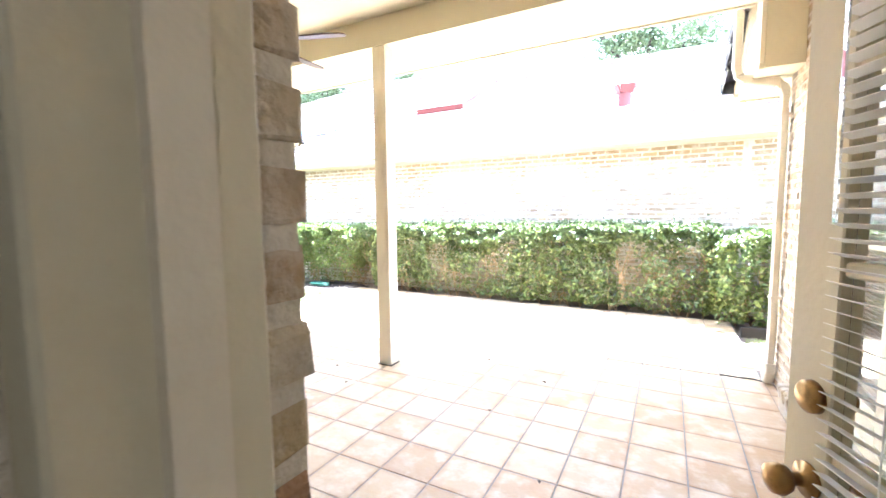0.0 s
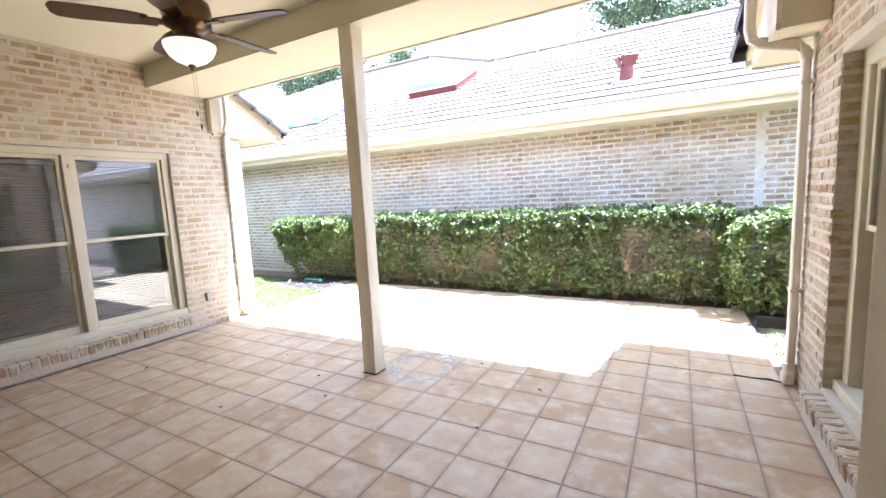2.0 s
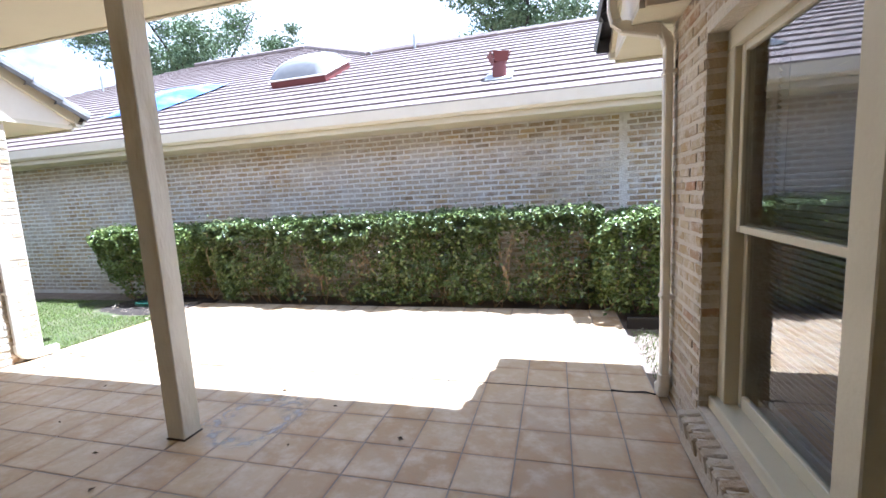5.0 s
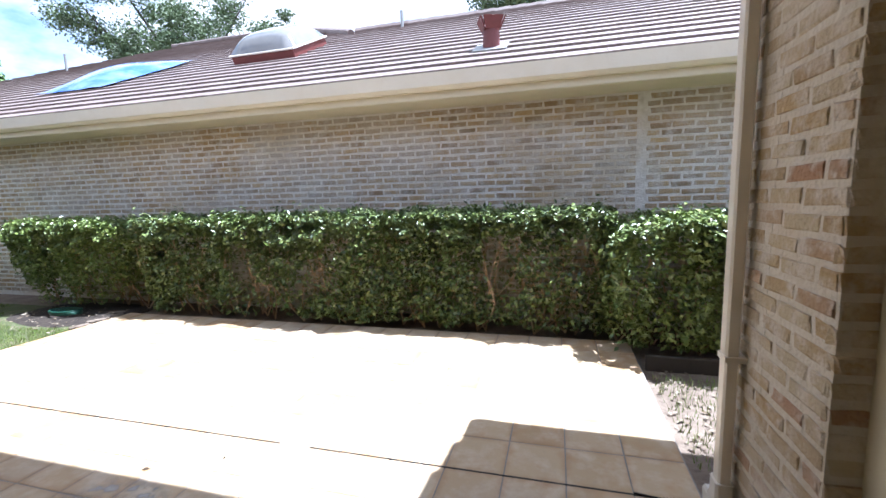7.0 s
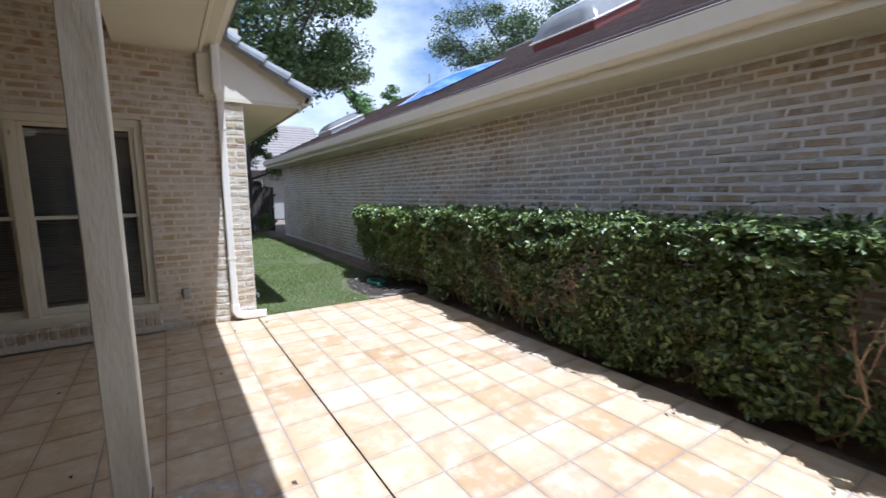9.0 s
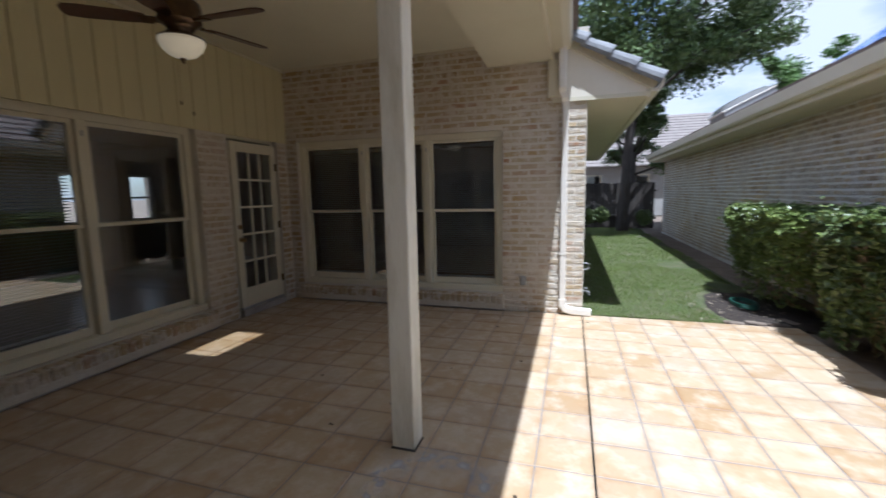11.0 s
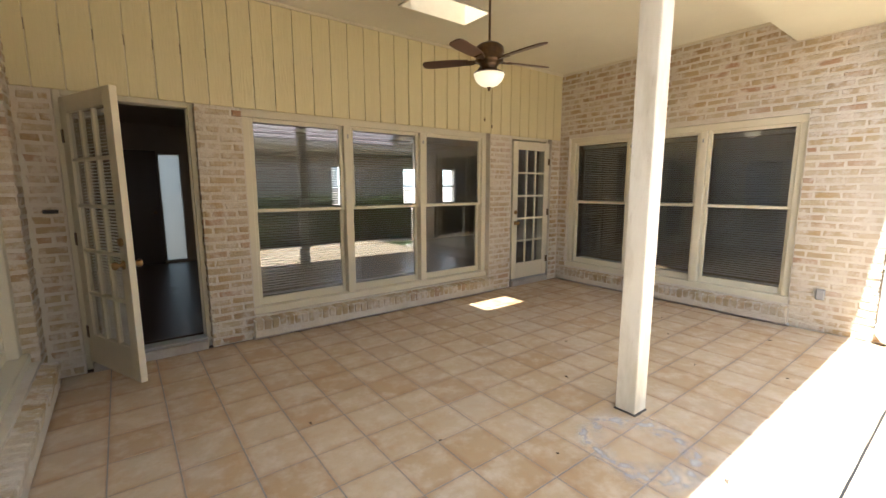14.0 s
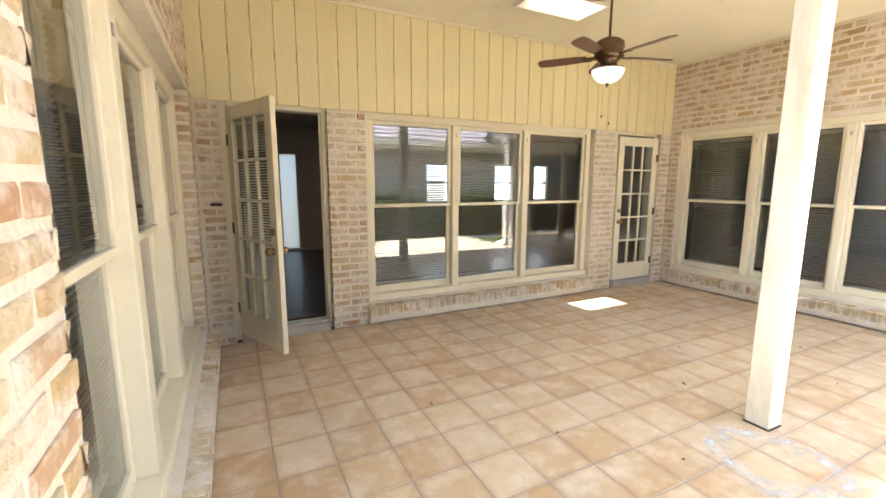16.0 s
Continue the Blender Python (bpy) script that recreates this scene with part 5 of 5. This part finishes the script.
# ---- trees ----
def tree(name, label, base, height, trunk_r, spread, crown_z, mat, count, size, seed, lean=(0, 0), limbs=9):
    root = thing(name, label, "tree", group="trees")
    rr = random.Random(seed)
    g = Geo()
    b = Vector(base)
    top = b + Vector((lean[0], lean[1], height * 0.55))
    mid = b.lerp(top, 0.5) + Vector((rr.uniform(-0.2, 0.2), rr.uniform(-0.2, 0.2), 0))
    g.tube([b - Vector((0, 0, 0.1)), b + Vector((0, 0, 0.4)), mid, top], [trunk_r * 1.25, trunk_r, trunk_r * 0.8, trunk_r * 0.55], 10)
    clumps = []
    for k in range(limbs):
        a = 2 * math.pi * k / limbs + rr.uniform(-0.3, 0.3)
        start = mid.lerp(top, rr.uniform(0.3, 1.0))
        end = top + Vector((math.cos(a) * spread * rr.uniform(0.45, 0.95), math.sin(a) * spread * rr.uniform(0.45, 0.95), (height * 0.45) * rr.uniform(-0.4, 0.9)))
        end.z = max(end.z, crown_z)
        m = start.lerp(end, 0.5) + Vector((rr.uniform(-0.4, 0.4), rr.uniform(-0.4, 0.4), rr.uniform(0, 0.5)))
        g.tube([start, m, end], [trunk_r * 0.4, trunk_r * 0.25, trunk_r * 0.08], 6)
        for c in range(9):
            clumps.append((m.lerp(end, 0.1 + 0.12 * c) + Vector((rr.uniform(-1, 1), rr.uniform(-1, 1), rr.uniform(-0.6, 0.8))) * spread * 0.20, spread * rr.uniform(0.08, 0.24)))
            if c % 2:
                e = clumps[-1][0]
                g.tube([m.lerp(end, 0.3 + 0.1 * c), e], [trunk_r * 0.12, trunk_r * 0.04], 4)
    part("trunk", g, BARK, root, "dark grey bark", True)
    cen = np.array([list(c[0]) for c in clumps])
    rad = np.array([c[1] for c in clumps])

    def sample(r, n):
        k = r.randint(0, len(cen), n)
        d = r.normal(size=(n, 3))
        d /= np.linalg.norm(d, axis=1, keepdims=True)
        p = cen[k] + d * (rad[k] * r.rand(n) ** 0.6)[:, None] * (1.15, 1.15, 0.75)
        return p, d * 0.4 + (0, 0, 0.6)

    ob = leaves(count, sample, size, seed, mat, "crown", root)
    tagged(ob, kind="stuff")
    return root


tree("tree", "big dark leaning oak at the end of the lawn", (-17.2, 1.7, -0.05), 11.5, 0.20, 5.2, 4.3, OAK_LEAF, 60000, 0.085, 31, (0.3, 0.5), 15)
tree("tree", "leafy tree showing above the neighbour's roof", (-0.2, 15.0, -0.05), 11.5, 0.3, 4.6, 6.3, FAR_LEAF, 54000, 0.075, 32, (0.2, 0), 14)
tree("tree", "leafy tree showing above the neighbour's roof", (-21.6, 19.2, -0.05), 14.4, 0.3, 5.6, 7.2, FAR_LEAF, 46000, 0.09, 33, (0.3, 0), 14)
tree("tree", "leafy tree showing above the neighbour's roof", (-17.8, 19.0, -0.05), 11.8, 0.25, 3.4, 6.6, FAR_LEAF, 28000, 0.085, 34, (0.3, 0), 11)
tree("tree", "low green tree behind the garden fence", (-21.5, 2.4, -0.05), 6.2, 0.16, 2.3, 2.4, OAK_LEAF, 16000, 0.08, 35, (0.1, 0.1), 10)
tree("tree", "bright green young tree beyond the neighbour's roof end", (-19.4, 8.0, -0.05), 6.7, 0.14, 2.5, 3.1, BRIGHT_LEAF, 22000, 0.075, 36, (0.1, 0.1), 10)

# ---- fence and the house behind it ----
fence = thing("fence", "dark weathered wooden fence across the garden end", "fence")
board = Geo().box(0, 0.025, -0.068, 0.068, -0.06, 1.78, None, 0.004).mesh("board", FENCE_WOOD)
rf = random.Random(6)
for k in range(40):
    ob = new("board", board)
    ob.parent = fence
    ob.matrix_basis = Matrix.Translation((-18.75, -2.6 + k * 0.142, rf.uniform(-0.03, 0.03)))
for z in (0.35, 1.45):
    part("rail", Geo().box(-18.80, -18.755, -2.7, 3.1, z - 0.04, z + 0.04), FENCE_WOOD, fence)
for y in (-2.4, 0.2, 2.7):
    part("fence_post", Geo().box(-18.88, -18.80, y - 0.045, y + 0.045, -0.1, 1.85), FENCE_WOOD, fence)
shrub = thing("shrub", "small dark shrub against the garden fence", "shrub")


def shrub_sample(r, n):
    d = r.normal(size=(n, 3))
    d /= np.linalg.norm(d, axis=1, keepdims=True)
    k = r.randint(0, 5, n)
    c = np.array([(-18.2, -0.4, 0.5), (-18.3, 0.1, 0.7), (-18.25, 0.5, 0.45), (-18.3, 1.0, 0.5), (-18.3, 2.6, 0.4)])[k]
    return c + d * (0.33 * r.rand(n) ** 0.4)[:, None], d


tagged(leaves(3500, shrub_sample, 0.06, 41, LEAF, "foliage", shrub), kind="stuff")
far = thing("far_house", "pale house with a tiled roof behind the fence", "house")
FAR_WALL = material("pale_stucco", (0.36, 0.345, 0.32), 0.9, spots=[((0.29, 0.27, 0.24), 2, 0.5, 0.4, 0.7)])
part("wall", Geo().box(-34, -27, -5, 8.0, 0, 3.0), FAR_WALL, far)
PALE_ROOF = material("pale_roof_tile", (0.22, 0.19, 0.17), 0.8, spots=[((0.15, 0.12, 0.11), 3, 0.5, 0.4, 0.7)])
for k in range(17):
    x, z = -26.4 - 0.3 * k, 2.9 + 0.2 * k
    part("roof_course", Geo().add([(x, -5.6, z), (x, 8.6, z), (x - 0.34, 8.6, z + 0.19), (x - 0.34, -5.6, z + 0.19), (x, -5.6, z - 0.06), (x, 8.6, z - 0.06)], [(0, 1, 2, 3), (4, 5, 1, 0)]), PALE_ROOF, far)
part("roof", Geo().add([(-26.4, -5.6, 2.83), (-26.4, 8.6, 2.83), (-36.8, 8.6, 2.83), (-36.8, -5.6, 2.83), (-31.6, -5.6, 6.24), (-31.6, 8.6, 6.24)], [(0, 3, 2, 1), (0, 4, 3), (1, 2, 5), (2, 3, 4, 5), (0, 1, 5, 4)]), PALE_ROOF, far)
for y in (0.6, 3.2):
    w = part("window", Geo().box(-27.0, -26.95, y, y + 0.9, 1.2, 2.4), PAINT_PALE, far)
    part("pane", Geo().box(-26.95, -26.94, y + 0.08, y + 0.82, 1.28, 2.32), GLASS, w)

# ---- pieces: bricks, then floor tiles ----
bricks(wall_south, M_HOUSE, X_WEST, X_EAST - 0.02, 0.0, 2.225, [WIN_H, (DOOR_H[0] - 0.005, DOOR_H[1] + 0.005, 0, 2.3), DOOR2_H], KIT, (-5.3, 1.0, 0, 2.3))
bricks(wall_west, M_WEST, 0.0, 4.05, 0.0, CEIL, [WIN_W], KIT, (0.0, 1.6, 0.0, 3.3))
bricks(wall_east, M_EAST, -4.05, 0.0, 0.0, CEIL, [WIN_E], KIT, (-4.05, 0.0, 0.0, 2.6))
# brick returns: one header a course, beside the deep window and the open door
def returns(parent, m, z0, z1, width):
    kit = [brick_mesh("brick", width, BRICK, 40 + k)[1] for k in range(4)]
    for row in range(int(z0 / COURSE), int(round(z1 / COURSE))):
        ob = new("brick", rb.choice(kit))
        ob.parent = parent
        ob.matrix_basis = m @ Matrix.Translation((rb.uniform(-0.004, 0.004), rb.uniform(-0.003, 0.005), (row + 0.5) * COURSE)) @ Matrix.Rotation(rb.uniform(-0.03, 0.03), 4, "Y")


returns(wall_east, axis_m((X_EAST + 0.055, WIN_E[1] - 0.001, 0), (-1, 0, 0), (0, -1, 0)), 0.26, 2.24, 0.112)
returns(wall_east, axis_m((X_EAST + 0.055, WIN_E[0] + 0.001, 0), (1, 0, 0), (0, 1, 0)), 0.26, 2.24, 0.112)
returns(wall_south, axis_m((DOOR_H[0] + 0.001, Y_HOUSE - 0.037, 0), (0, -1, 0), (1, 0, 0)), 0.0, 2.24, 0.085)
# the outer faces of the wings
m_out = axis_m((0, -0.0065, 0), (1, 0, 0), (0, 1, 0))
bricks(west_wall, m_out, -15.4, X_WEST + 0.0, 0.0, 2.50, [], KIT)
bricks(east_wall, m_out, X_EAST, 7.9, 0.0, 2.50, [], KIT)
m_n = axis_m((0, N_Y, 0), (-1, 0, 0), (0, -1, 0))
bricks(nwall, m_n, -4.5, 16.7, 0.0, 2.44, [(-1.16, -1.08, 0, 3)], KIT_FAR, (-1.05, 3.7, 1.1, 2.52))

tile_kit = []
for k in range(5):
    r = random.Random(k)
    h = PITCH / 2 - 0.0032
    vs = []
    for inset, z in ((0.0, -0.004), (0.0008, 0.003), (0.004, 0.0048)):
        for sx, sy in ((-1, -1), (1, -1), (1, 1), (-1, 1)):
            vs.append((sx * (h - inset) + r.uniform(-0.0008, 0.0008), sy * (h - inset) + r.uniform(-0.0008, 0.0008), z))
    fs = [(8, 9, 10, 11)] + [(a + q, a + (q + 1) % 4, a + 4 + (q + 1) % 4, a + 4 + q) for a in (0, 4) for q in range(4)]
    gk = Geo().add(vs, fs)
    tile_kit.append((gk, gk.mesh("tile", TILE)))
rest, single = Geo(), 0
rk = random.Random(12)
for i in range(-17, 4):
    for j in range(-14, 7):
        xa, xb = max(i * PITCH, X0 + 0.004), min((i + 1) * PITCH, (X1 if j < 0 else X1_NORTH) - 0.004)
        ya, yb = max(j * PITCH, Y0 + 0.004), min((j + 1) * PITCH, Y1)
        if xb - xa < 0.04 or yb - ya < 0.04:
            continue
        gk, me = rk.choice(tile_kit)
        t = Matrix.Translation(((xa + xb) / 2, (ya + yb) / 2, rk.uniform(-0.0008, 0.0008))) @ Matrix.Rotation(math.pi / 2 * rk.randint(0, 3) if xb - xa > 0.3 and yb - ya > 0.3 else 0.0, 4, "Z") @ Matrix.Diagonal(((xb - xa) / PITCH, (yb - ya) / PITCH, 1, 1))
        if single < 300 and i >= -13 and j <= 3:
            ob = new("tile", me)
            ob.parent = floor
            ob.matrix_basis = t
            single += 1
        else:
            rest.add(gk.v, gk.f, t)
tagged(part("tiling", rest, TILE, floor), kind="stuff")
